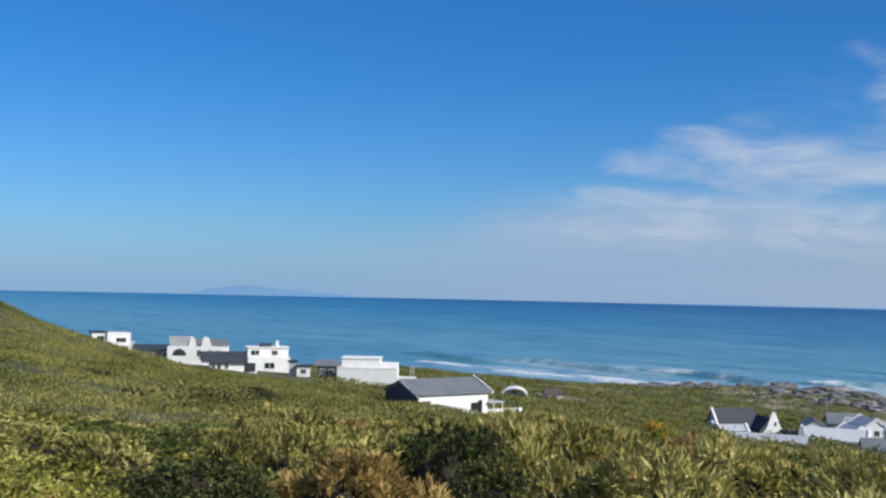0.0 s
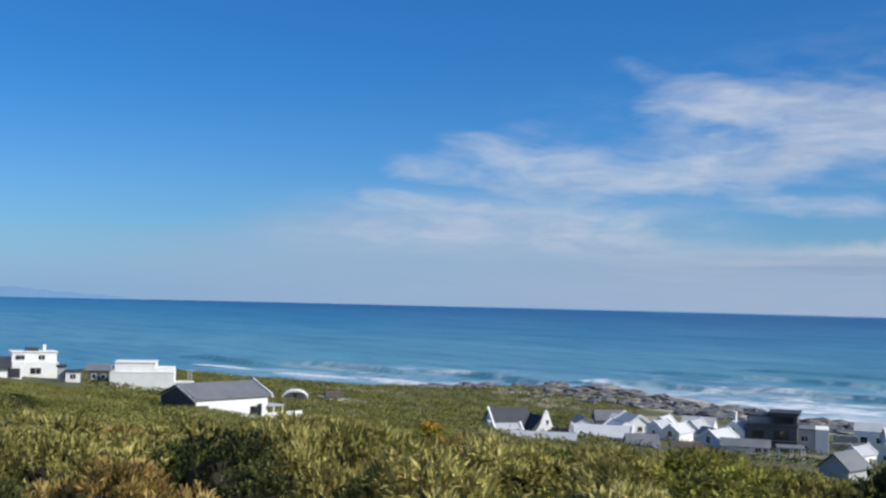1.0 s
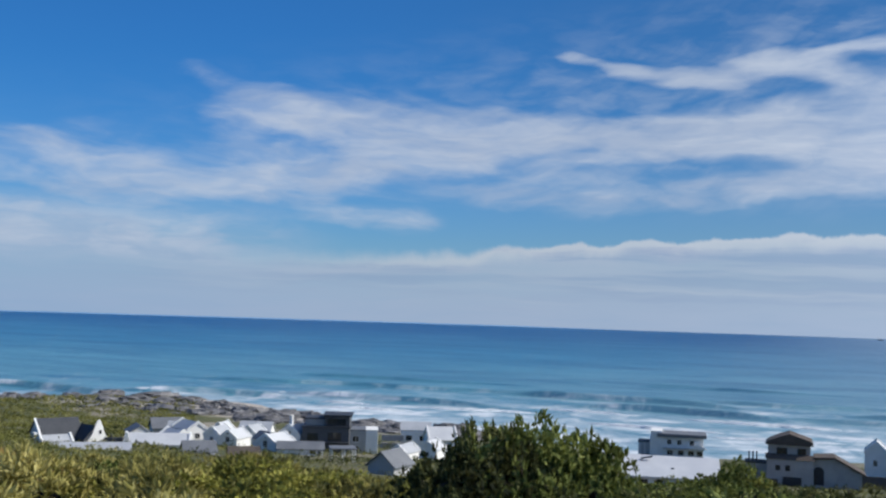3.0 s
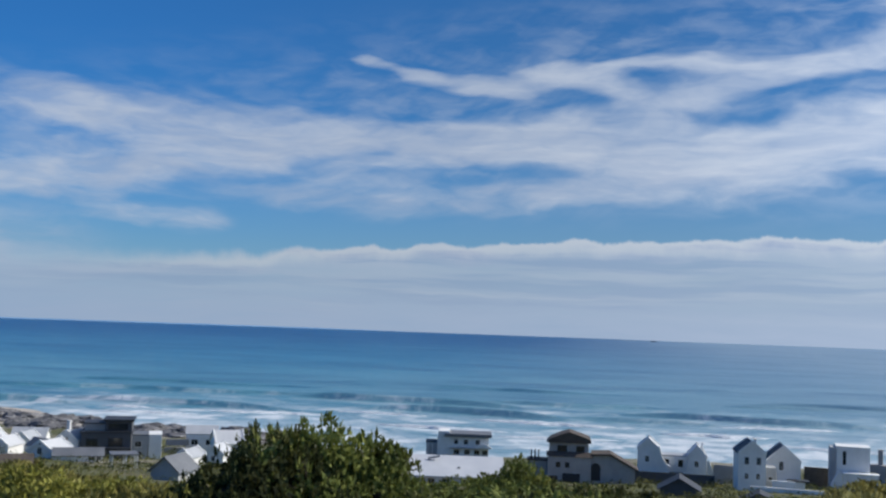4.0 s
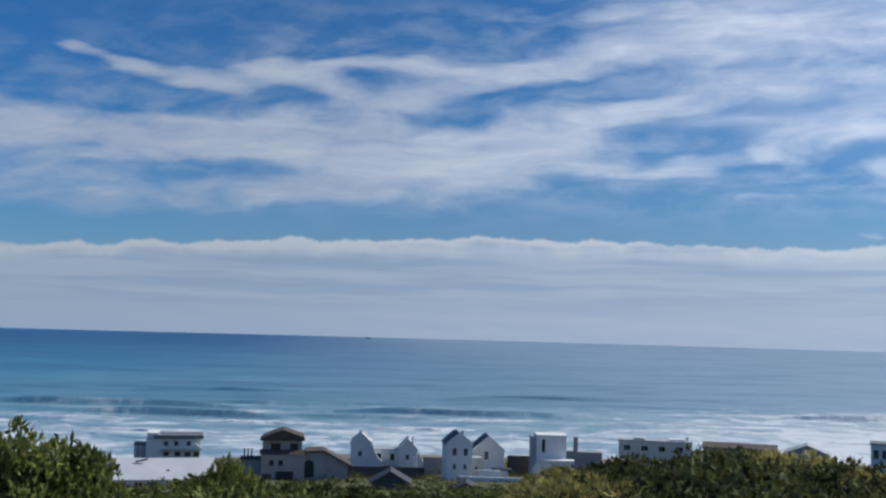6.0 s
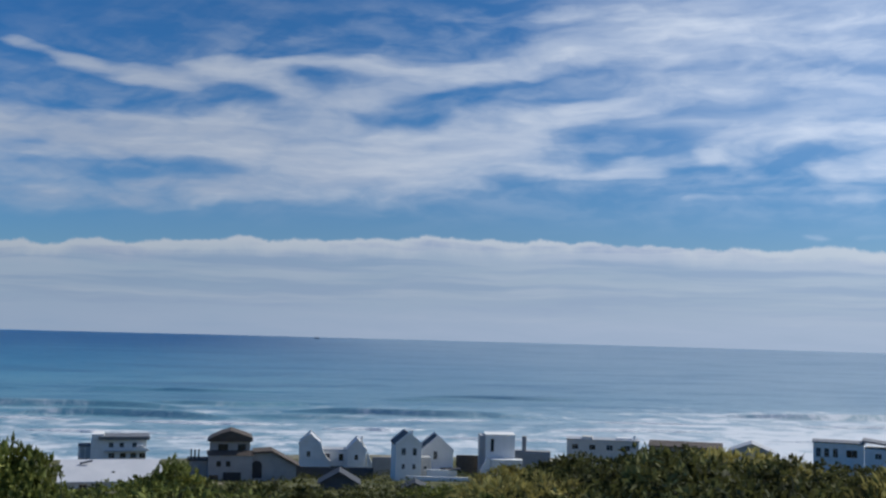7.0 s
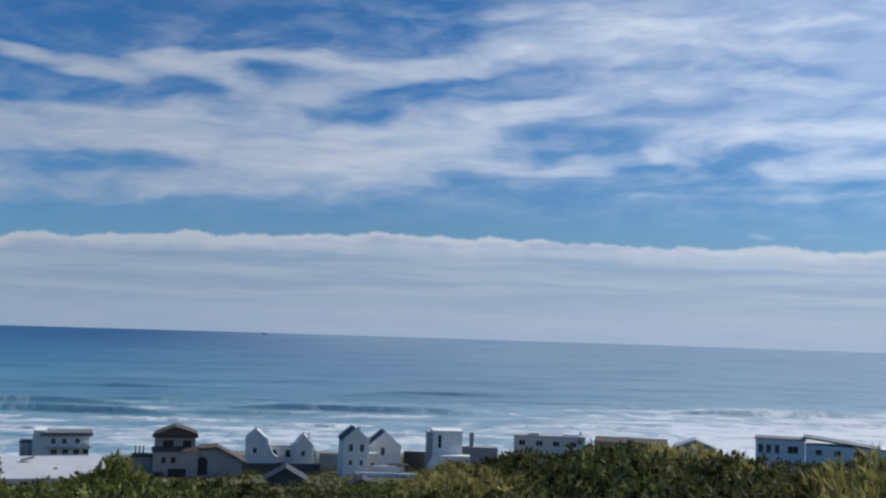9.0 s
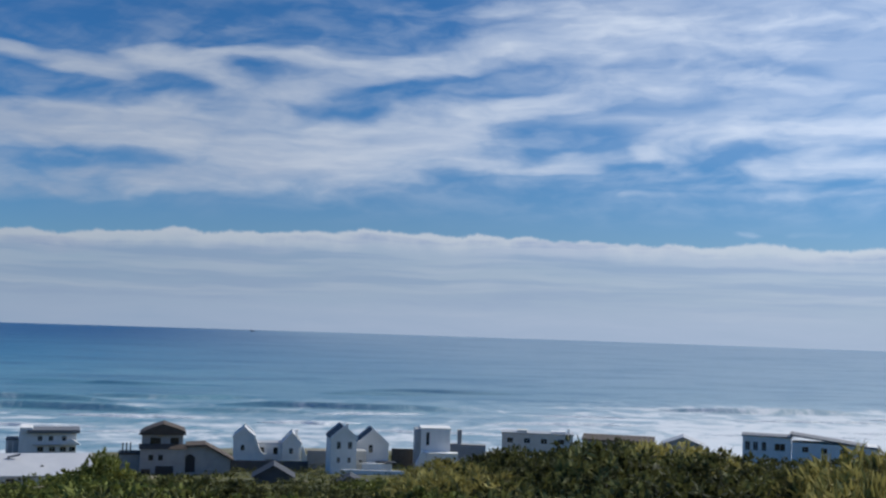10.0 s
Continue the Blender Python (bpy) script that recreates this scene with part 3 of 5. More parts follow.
def window(h, x, z, wide, high, y=0.0, face="front", bars=1, frame_mat=None):
    """A window: a frame standing a little proud of the wall, with a sill, glazing bar and dark glass."""
    fm = frame_mat or WHITEPAINT
    def box(a0, a1, d0, d1, c0, c1, bev=0.0):
        if face == "front":
            return block(a0, a1, y - d1, y - d0, c0, c1, bev)
        if face == "left":
            return block(y - d1, y - d0, a0, a1, c0, c1, bev)
        return block(y + d0, y + d1, a0, a1, c0, c1, bev)
    root = part("window", box(x - wide / 2 - .09, x + wide / 2 + .09, .004, .05, z - .09, z + high + .09), fm, h)
    part("pane", box(x - wide / 2, x + wide / 2, .054, .062, z, z + high), GLASS, root)
    part("sill", box(x - wide / 2 - .15, x + wide / 2 + .15, .004, .16, z - .17, z - .095), fm, root)
    for i in range(bars):
        c = x - wide / 2 + wide * (i + 1) / (bars + 1)
        part("glazing_bar", box(c - .03, c + .03, .066, .09, z, z + high), fm, root)
    return root


def door(h, x, wide, high, y=0.0, mat=None, z=0.0):
    d = part("door", block(x - wide / 2, x + wide / 2, y - .07, y - .004, z, z + high), mat or TIMBER, h)
    part("lintel", block(x - wide / 2 - .12, x + wide / 2 + .12, y - .1, y - .004, z + high + .004, z + high + .18), WHITEPAINT, d)
    return d


def chimney(h, x, y, z0, z1, wide=.8, mat=None):
    c = part("chimney", block(x - wide / 2, x + wide / 2, y - wide / 2, y + wide / 2, z0, z1, .05), mat or WHITE, h)
    part("chimney_cap", block(x - wide / 2 - .1, x + wide / 2 + .1, y - wide / 2 - .1, y + wide / 2 + .1, z1 + .004, z1 + .16, .03), mat or WHITE, c)
    return c


def arch(h, x, wide, high, y=0.0, z=0.0, mat=None):
    """A dark arched opening: recessed-looking door leaf with a curved head and a plaster surround."""
    def shape(r, top):
        pts = [(x - r, z), (x + r, z)]
        pts += [(x + r * math.cos(a), z + top - r + r * math.sin(a)) for a in np.linspace(0, math.pi, 9)]
        return pts
    d = part("arched_door", prism(shape(wide / 2, high), "y", y - .06, y - .01), mat or FRAMEPAINT, h)
    return d


def dutch_gable(h, x, wide, low, high, y, mat):
    """A white curved gable wall standing proud of the roof behind it."""
    pts, r = [(x - wide / 2, -2.5), (x + wide / 2, -2.5), (x + wide / 2, low)], wide / 2
    for t in np.linspace(0, 1, 8):
        pts.append((x + r * (1 - t) * (1 - .28 * math.sin(math.pi * t)) + .22 * t, low + (high - low) * t))
    for t in np.linspace(1, 0, 8):
        pts.append((x - r * (1 - t) * (1 - .28 * math.sin(math.pi * t)) - .22 * t, low + (high - low) * t))
    pts.append((x - wide / 2, low))
    return part("gable_wall", prism(pts, "y", y - .35, y), mat, h)


def post(h, x, y, z0, z1, r=.07, mat=None):
    return part("post", block(x - r, x + r, y - r, y + r, z0, z1, .01), mat or WHITEPAINT, h)


# southern row, on the flank of the hill
h = house("house", "white two-storey house with a flat roof on the hill crest", 23.7, 300, 8)
walls(h, -3.0, 2.9, 0, 7, 5.0, WHITE); flat_roof(h, -3.0, 2.9, 0, 7, 5.0, WHITE, .1)
walls(h, -6.8, -3.1, 1, 7, 5.3, WHITE); flat_roof(h, -6.8, -3.1, 1, 7, 5.3, DARKROOF, .3)
window(h, .5, 2.9, 2.4, 1.1); window(h, -4.6, 3.2, 1.6, 1.3, 1); window(h, 1.6, .6, 1.5, 1.2)
walls(h, 2.95, 4.2, 1.5, 6, 3.0, GREYWALL)

h = house("house", "long low house with a dark roof on the hill crest", 22.0, 290, 0)
walls(h, -4.9, 4.9, 0, 7, 2.0, WHITE)
part("roof", prism([(-.6, 1.9), (7.6, 2.9), (7.6, 3.2), (-.6, 2.2)], "x", -5.4, 5.4), DARKROOF, h)
for k in (-3, -1, 1, 3):
    window(h, k, .5, 1.2, 1.0)

h = house("house", "white house with three curved gables and round-headed opening", 19.9, 280, -6, 1.0)
walls(h, -7.2, 7.2, 0, 8, 3.6, WHITE)
part("roof", prism([(1.5, 3.61), (8.2, 3.61), (8.2, 4.0), (5, 5.3)], "x", -7.0, 7.3), SLATE, h)
part("roof_lantern", prism([(-6.6, 3.62), (-2.4, 3.62), (-1.9, 6.0), (-6.9, 6.0)], "y", .3, 3), GREYWALL, h)
for gx, gw in ((-1.1, 1.9), (2.3, 2.5)):
    part("gable_wall", prism([(gx - gw / 2, 3.61), (gx + gw / 2, 3.61), (gx + gw * .38, 4.9), (gx + gw * .2, 5.9), (gx - gw * .25, 6.1), (gx - gw * .4, 4.9)], "y", .1, .5), WHITE, h)
    part("roof_slope", prism([(gx - gw / 2, 3.62), (gx + gw / 2, 3.62), (gx, 5.6)], "y", .51, 5), DARKROOF, h)
arch(h, -4.2, 3.4, 1.7, 0, 1.3)
for k in (.6, 3.2, 5.4):
    window(h, k, 1.2, 1.0, 1.5)

h = house("house", "low white house with dark pitched roof and wide dark garage", 18.2, 262, 4)
walls(h, -4.6, 6.2, 0, 6, 2.0, WHITE, -3)
part("roof", prism([(-.8, 1.8), (3, 3.9), (6.8, 2.0), (6.8, 2.3), (3, 4.2), (-.8, 2.1)], "x", -6.8, 4.0), DARKROOF, h)
for k in (-3.9, -2.6, -.9):
    window(h, k, .3, .8, 1.2)
part("garage_door", block(3.2, 5.8, -.06, -.004, -.4, 1.7), FRAMEPAINT, h)

h = house("house", "white double-storey house with stepped flat roofs", 16.4, 275, 6)
walls(h, -6.2, 6.0, 0, 8, 3.2, WHITE, -4); walls(h, -4.4, 5.6, 1.5, 8, 5.6, WHITE, 3.21)
flat_roof(h, -4.4, 5.6, 1.5, 8, 5.6, WHITE, .25, .25); flat_roof(h, -6.2, -4.5, 0, 8, 3.2, GREYWALL, .15)
walls(h, -1.2, 1.6, 3, 6, 6.6, DARKROOF, 5.86); chimney(h, 3.0, 4, 5.86, 7.2, .7)
window(h, -2.6, 3.9, 2.0, 1.1, 1.5); window(h, 2.2, 3.9, 1.4, 1.1, 1.5); window(h, -3.8, .6, 1.8, 1.5); window(h, .8, .7, 2.4, 1.4)
part("balcony", block(-4.4, 5.6, .1, 1.3, 3.21, 3.5), WHITE, h)

h = house("beach_cottage", "small white cottage with a low dark roof", 14.5, 265, 0)
walls(h, -1.6, 1.6, 0, 4, 2.4, WHITE); flat_roof(h, -1.6, 1.6, 0, 4, 2.4, DARKROOF, .4, .25); window(h, 0, .8, 1.2, 1.0)
walls(h, -3.4, -1.7, 1.5, 5, 3.3, GREYWALL); flat_roof(h, -3.4, -1.7, 1.5, 5, 3.3, DARKROOF, .3, .4)
h = house("beach_cottage", "blue-grey cottage in shade with a dark roof", 13.3, 275, 0)
# charcoal walls: the cottage's shade put into the wall colour
gabled(h, -2.5, 2.4, 0, 6, 2.9, 4.0, CHARCOAL, SLATE, "x"); window(h, -1, .9, 1.0, 1.1); window(h, 1.1, .9, 1.0, 1.1)

h = house("house", "white modern house with two stepped flat-roofed blocks", 11.2, 262, -4)
walls(h, -7.2, 7.1, 0, 9, 3.8, WHITE, -3); walls(h, -6.2, 2.8, 1.5, 9, 6.0, WHITE, 3.81); walls(h, 2.81, 7.0, 1.5, 9, 4.7, WHITE, 3.81)
flat_roof(h, -6.2, 2.8, 1.5, 9, 6.0, WHITE, .2, .25); flat_roof(h, 2.9, 7.0, 1.6, 9, 4.7, WHITE, .0, .2)
part("balcony_edge", block(-7.3, 7.2, -.08, .9, 3.81, 4.05), WHITE, h)
walls(h, 7.15, 11.6, .5, 2, 2.0, WHITE)
window(h, 8.2, .4, .6, .8, .5); window(h, -6.6, 4.4, .5, 1.0, 1.5)
post(h, 10.2, 3, 1.5, 4.4, .12, GREYWALL); post(h, 10.9, 3, 1.5, 4.6, .12, GREYWALL)

# the grey-roofed house half way down the slope
h = house("house", "white house with grey pitched roof and shaded gable end", 6.85, 155, 36, -1.1)
gabled(h, -5.4, 6.6, 0, 8.6, 3.6, 5.2, WHITE, SLATE, "x", .35, -3)
# charcoal sheet over the gable end: its shade put into the colour
part("gable_shade", prism([(.2, -2.5), (8.4, -2.5), (8.4, 3.5), (4.3, 5.05), (.2, 3.5)], "x", -5.48, -5.405), CHARCOAL, h)
part("barge_board", prism([(-.4, 3.3), (4.3, 5.2), (4.3, 5.48), (-.4, 3.6)], "x", -6.0, -5.91), WHITEPAINT, h)
part("barge_board", prism([(-.4, 3.3), (4.3, 5.2), (4.3, 5.75), (-.4, 3.8)], "x", 7.11, 7.3), WHITEPAINT, h)
# dark sheet in place of the shaded verandah recess
part("verandah_shade", block(-5.3, -3.4, -.08, -.004, -2.5, 2.7), CHARCOAL, h)
window(h, 4.2, 1.2, 1.1, .9, bars=1, frame_mat=FRAMEPAINT); window(h, 5.2, .9, .6, 1.5, bars=0, frame_mat=FRAMEPAINT); window(h, 4.0, -.9, 1.0, .7, frame_mat=FRAMEPAINT)
chimney(h, 5.8, 7.6, 2.0, 4.6, .5)
part("verandah_roof", block(6.45, 9.2, -.6, 3.0, 2.0, 2.2), PALEROOF, h); post(h, 9.0, -.4, -2, 2.0); post(h, 7.4, -.4, -2, 2.0)
part("terrace_wall", block(6.8, 13.5, .5, .9, -2, 1.0), WHITE, h)

# the cape house and its neighbours
h = house("house", "white house with a dark roof and a tall curved white gable", -8.5, 228, 26, -2.6)
gabled(h, -5.6, 2.8, 4, 10, 3.4, 6.6, WHITE, DARKROOF, "x", .3, -3)
part("gable_coping", prism([(3.6, 2.9), (7, 6.5), (7, 7.0), (3.6, 3.5)], "x", -6.1, -5.7), WHITE, h)
gabled(h, 1.2, 5.4, 0, 6, 3.0, 5.4, CHARCOAL, DARKROOF, "y", .2, -3)
dutch_gable(h, 4.0, 6.0, 2.0, 6.8, 0, WHITE)
chimney(h, -6.6, 5, 2, 4.2, .7); window(h, 4.3, 1.0, .9, 1.6, -.35); window(h, 4.3, 4.0, .5, .8, -.35, bars=0)
h = house("house", "low white-walled annex with a curved gable and pale roof", -7.5, 212, 20, -1.6)
gabled(h, -2.2, 3.2, 0, 5, 1.2, 2.9, WHITE, PALEROOF, "x", .2, -3, WHITE)
h = house("house", "low house with a wide grey sheet roof and small white chimneys", -9.3, 190, -2, -2.2)
walls(h, -5.6, 5.4, 0, 7, .9, CREAM, -3)
part("roof", prism([(-.6, .7), (7.5, 2.4), (7.5, 2.65), (-.6, .95)], "x", -6.0, 5.8), PALEROOF, h)
chimney(h, 2.9, 1.2, .9, 2.1, .6); chimney(h, 3.9, 1.6, 1.0, 2.2, .6)
h = house("boundary_wall", "dark garden wall and hedge screen beside the white house", -10.3, 226, 0, -1.0)
part("wall", block(-2.4, 2.4, 0, .5, -2, 2.2), CHARCOAL, h); post(h, -1.0, -.2, -1, 2.6, .15, DARKROOF); post(h, .9, -.2, -1, 2.5, .15, DARKROOF)
tagged(h, category="wall")
h = house("house", "long white house with a pale roof and white end gable", -12.1, 216, -5, -1.0)
gabled(h, -5.4, 6.4, 0, 7, 1.6, 3.3, WHITE, WHITEROOF, "x", .2, -3, WHITE)
dutch_gable(h, -5.0, 2.0, 1.2, 4.0, -.2, WHITE); window(h, 1, .3, 1.4, .9); window(h, 3.6, .3, 1.4, .9)

h = house("house", "house with a dark grey pitched roof near the shore", -12.8, 300, 10)
gabled(h, -4.2, 3.8, 0, 6, 1.8, 4.0, GREYWALL, SLATE, "x", .4); window(h, 0, .3, 1.2, 1.0)
h = house("house", "white house with a pale pitched roof and skylights", -14.2, 268, 24)
gabled(h, -2.6, 2.6, 0, 9, 2.6, 4.2, WHITE, PALEROOF, "y", .3, -2.5, WHITE); window(h, 0, .6, 1.2, 1.2)
h = house("house", "small house with a pale pitched roof", -13.2, 285, -15)
gabled(h, -2.8, 2.8, 0, 6, 2.2, 3.8, WHITE, PALEROOF, "x", .3)
h = house("house", "white gabled house with a pale roof behind others", -15.2, 298, -18, -1.6)
gabled(h, -2.2, 2.2, 0, 8, 3.0, 5.2, WHITE, WHITEROOF, "y", .2, -2.5, WHITE); window(h, 0, 1.5, .9, 1.4)
h = house("house", "cottage with a low brown-grey roof among shrubs", -14.4, 196, 6)
gabled(h, -2.6, 2.6, 0, 6, .4, 1.8, STONE, SLATE, "x", .4)
part("roof_edge", prism([(1.6, .2), (4.2, -.9), (4.2, -.6), (1.6, .5)], "y", -.9, -.2), PALEROOF, h)
for (a_, d_, w_, e_, r_, t_, lab) in ((-15.7, 258, 4.6, 1.6, 3.3, -24, "white house with shaded gable end and bright white roof"),
                                      (-17.6, 240, 5.4, 1.4, 3.2, -30, "white gabled house with a bright roof slope beside its twin")):
    h = house("house", lab, a_, d_, t_)
    gabled(h, -w_ / 2, w_ / 2, 0, 8, e_, r_, WHITE, WHITEROOF, "y", .25, -2.5, WHITE)
    window(h, 0, .8, .9, 1.3); window(h, 0, 2.7, .5, .7, bars=0)
h = house("house", "pale-roofed house with two dark round skylights", -17.0, 290, -12)
gabled(h, -4, 4, 0, 7, 2.4, 4.6, WHITE, PALEROOF, "x", .3)
part("skylight", block(-1.8, -.6, .6, .75, 2.9, 3.6), GLASS, h); part("skylight", block(1.2, 2.4, .6, .75, 2.9, 3.6), GLASS, h)
h = house("house", "white gabled house with raised white copings and a chimney", -18.8, 262, -30)
gabled(h, -3.0, 3.0, 0, 8, 3.0, 5.2, WHITE, PALEROOF, "y", .25, -2.5, WHITE); chimney(h, -2.4, 5, 3.0, 7.0, .7)
window(h, 0, .9, 1.0, 1.4); window(h, 0, 3.2, .6, .8)
h = house("house", "low white outbuilding with a long grey roof", -19.4, 236, 0)
gabled(h, -4.8, 4.8, 0, 5, 1.1, 2.3, WHITE, SLATE, "x", .3); window(h, 2.6, .1, 1.2, .8); window(h, 4.0, .1, .8, .8)
h = house("house", "low stone-coloured house with a brown roof behind the shrubs", -16.6, 205, 4)
gabled(h, -2.6, 2.6, 0, 6, .2, 1.4, STONE, BROWNROOF, "x", .4)

for a_, d_, w_, e_, r_, t_, roof, lab in ((-13.5, 250, 4.4, 1.9, 3.4, 30, WHITEROOF, "white cottage with a steep white roof among neighbours"),
                                        (-14.9, 262, 4.0, 2.0, 3.6, -26, PALEROOF, "white cottage with a pale grey roof and dark gable end"),
                                        (-16.7, 276, 4.2, 2.4, 4.2, -22, PALEROOF, "white gabled cottage with pale roof near the rocks"),
                                        (-18.2, 252, 3.6, 1.8, 3.2, 34, SLATE, "small white cottage with a grey roof"),
                                        (-11.4, 262, 4.8, 1.7, 3.1, 8, SLATE, "low cottage with a dark grey roof above the rocks"),
                                        (-24.4, 232, 3.8, 1.6, 3.0, -24, PALEROOF, "small pale-roofed cottage beside the dark modern house"),
                                        (-25.9, 255, 4.6, 2.0, 3.8, -18, WHITEROOF, "white gabled cottage with a bright roof near the surf")):
    h = house("cottage", lab, a_, d_, t_)
    gabled(h, -w_ / 2, w_ / 2, 0, 7, e_, r_, WHITE, roof, "y", .25, -2.5, WHITE if roof != SLATE else None)
    window(h, 0, .5, .8, 1.1)
    tagged(h, category="cottage")

h = house("modern_house", "dark charcoal modern house with stepped flat roofs", -20.7, 258, -4)
walls(h, -5.6, 5.2, 0, 9, 5.4, CHARCOAL, -2.5, "charcoal wall"); flat_roof(h, -5.6, 5.2, 0, 9, 5.4, DARKROOF, .3)
walls(h, -.6, 5.2, .8, 9, 8.0, CHARCOAL, 5.71); flat_roof(h, -.6, 5.2, .8, 9, 8.0, DARKROOF, .5, .4)
walls(h, -5.0, -.7, 1.8, 9, 7.2, STONE, 5.71); flat_roof(h, -5.0, -.9, 1.8, 9, 7.2, DARKROOF, .2, .3)
window(h, 2.2, 6.1, 4.2, 1.3, .8, bars=3, frame_mat=FRAMEPAINT); window(h, 1.8, 2.6, 3.0, 1.7, bars=2, frame_mat=FRAMEPAINT); window(h, -3.2, 2.6, 2.4, 1.5, frame_mat=FRAMEPAINT)
part("balcony", block(-.6, 5.4, -1.2, -.02, 2.0, 2.25), DARKROOF, h)
part("garage_door", block(-5.0, -1.4, -.06, -.004, 0, 2.2), FRAMEPAINT, h)
h = house("house", "grey and white block house beside the dark modern house", -22.5, 262, 0)
walls(h, -3.4, .9, 0, 8, 5.3, GREYWALL); flat_roof(h, -3.4, .9, 0, 8, 5.3, SLATE, .1); walls(h, .95, 3.8, -.3, 8, 5.5, WHITE); flat_roof(h, .95, 3.8, -.3, 8, 5.5, WHITE, .05, .15)
window(h, -1.4, 2.8, 1.4, 1.2); window(h, -1.4, .4, 1.4, 1.4)
h = house("carport", "small carport with a grey flat roof on white posts", -21.6, 218, 6)
part("roof", block(-2.5, 2.7, 0, 5, 2.3, 2.55), SLATE, h)
for k in (-2.2, .3, 2.4):
    post(h, k, .3, -2, 2.3, .13); post(h, k, 4.7, -2, 2.3, .13)
tagged(h, category="carport")
h = house("terrace_wall", "two brown stone terrace walls above the shore", -24.2, 300, 0)
part("wall", block(-3.8, 2.6, 0, .6, -1, 1.6), STONE, h); part("wall", block(-3.6, 2.4, 3, 3.6, 1.7, 3.4), STONE, h); tagged(h, category="wall")
h = house("house", "pale house with a hipped white roof by the surf", -25.3, 305, 0, .7)
walls(h, -4.2, 4.0, 0, 8, 4.2, WHITE); gabled(h, -4.2, 4.0, .2, 8, 4.25, 6.0, WHITE, PALEROOF, "x", .3, 4.2)
window(h, -2, 1.4, 1.6, 1.4); window(h, 1.8, 1.4, 1.6, 1.4)
h = house("house", "white house with a steep pale roof near the surf", -26.7, 290, 12)
gabled(h, -3.6, 3.8, 0, 8, 3.6, 6.4, WHITE, WHITEROOF, "x", .4, -2.5, WHITE); window(h, -1.2, 1.2, 1.2, 1.4); window(h, 1.6, 1.2, 1.2, 1.4)
h = house("house", "grey gabled cottage low behind the shrubs", -23.6, 168, -28)
gabled(h, -2.3, 2.2, 0, 6, 1.4, 3.3, GREYWALL, SLATE, "y", .4)

# northern row, seen against the light
h = house("house", "two-storey house with dark flat roof and balcony", -38.5, 320, 0, 1.7)
walls(h, -7.0, 7.8, 0, 9, 5.4, WHITE); walls(h, -6.8, -3.6, -.01, 9, 7.0, WHITE, 5.41)
flat_roof(h, -4.6, 8.2, -.6, 9, 5.5, SLATE, .4, .95); walls(h, -10.2, -7.05, 1, 8, 3.6, GREYWALL); flat_roof(h, -10.2, -7.1, 1, 8, 3.6, DARKROOF, .2, .2)
for k in (-1.6, 1.2, 4.6):
    window(h, k, 3.4, 1.1, 1.3)
for k in (-1.4, 1.6, 4.4, 6.8):
    window(h, k, .5, 1.5, 1.3)
part("balcony", block(-3.4, 7.9, -1.2, -.02, 2.3, 2.5), GREYWALL, h)
part("porch_roof", prism([(3.8, 2.52), (8.9, 2.52), (6.4, 4.3)], "y", -2.2, -1.21), WHITE, h)
for k in (-9.8, -8.4):
    post(h, k, .6, -1, 3.4, .09)
h = house("house", "single-storey house with a broad white sheet roof", -38.2, 205, 0)
walls(h, -8.0, 8.8, 0, 11, 1.5, WHITE, -3)
part("roof", prism([(-.7, 1.5), (11.4, 3.9), (11.4, 4.2), (-.7, 1.78)], "x", -8.6, 9.4), WHITEROOF, h)
for k in (-4.2, -1.5, 2.0):
    window(h, k, .1, 1.3, 1.1)
part("roof_vent", prism([(0.4, 0), (2.6, .5), (2.6, .8), (.4, .3)], "y", 8, 8.6), SLATE, h).location = (-5.5, 0, 3.7)
part("skylight", block(.6, 1.1, 3.9, 4.4, 2.6, 2.95), GLASS, h)
h = house("villa", "brown-grey two-storey villa with rounded roof and arched door", -44.1, 246, 0)
walls(h, -4.9, 4.6, 0, 9, 5.6, STONE); walls(h, -4.7, 4.0, 1.5, 9, 8.6, STONE, 5.61)
part("roof", prism([(-5.3, 8.5), (4.6, 8.5), (4.3, 9.4), (2.6, 10.0), (-.3, 10.9), (-2.4, 10.2), (-4.6, 9.2)], "y", .8, 9.5), BROWNROOF, h)
part("roof", prism([(-.3, 5.61), (1.4, 5.61), (1.4, 6.6)], "x", -5.2, 4.9), BROWNROOF, h)
part("wall", prism([(4.65, -2.5), (14.2, -2.5), (14.2, 3.2), (8.8, 6.1), (4.65, 5.9)], "y", 1.0, 8), STONE, h); part("roof_slope", prism([(4.65, 5.95), (8.8, 6.2), (15.0, 2.9), (15.0, 3.3), (8.8, 6.6), (4.65, 6.35)], "y", .4, 8.6), BROWNROOF, h)
arch(h, 5.6, 2.2, 3.8, 1.0, .6); window(h, -2.6, 3.4, .8, .9, frame_mat=FRAMEPAINT); window(h, -.6, 3.4, .8, .9, frame_mat=FRAMEPAINT)
part("garage_door", block(-1.6, 2.2, -.06, -.004, -1, 2.0), FRAMEPAINT, h); window(h, -3.6, -.2, 1.8, 1.5, frame_mat=FRAMEPAINT)
window(h, -1.8, 6.4, 2.0, 1.4, 1.5, frame_mat=FRAMEPAINT); window(h, 2.2, 6.4, 1.6, 1.4, 1.5, frame_mat=FRAMEPAINT)
walls(h, -9.2, -5.0, 2, 7, 4.2, STONE); flat_roof(h, -9.2, -5.1, 2, 7, 4.2, BROWNROOF, .3, .3)
for k in (-8.6, -7.8, -7.0):
    post(h, k, 3, 4.5, 6.6, .14, DARKROOF)
tagged(h, category="villa")

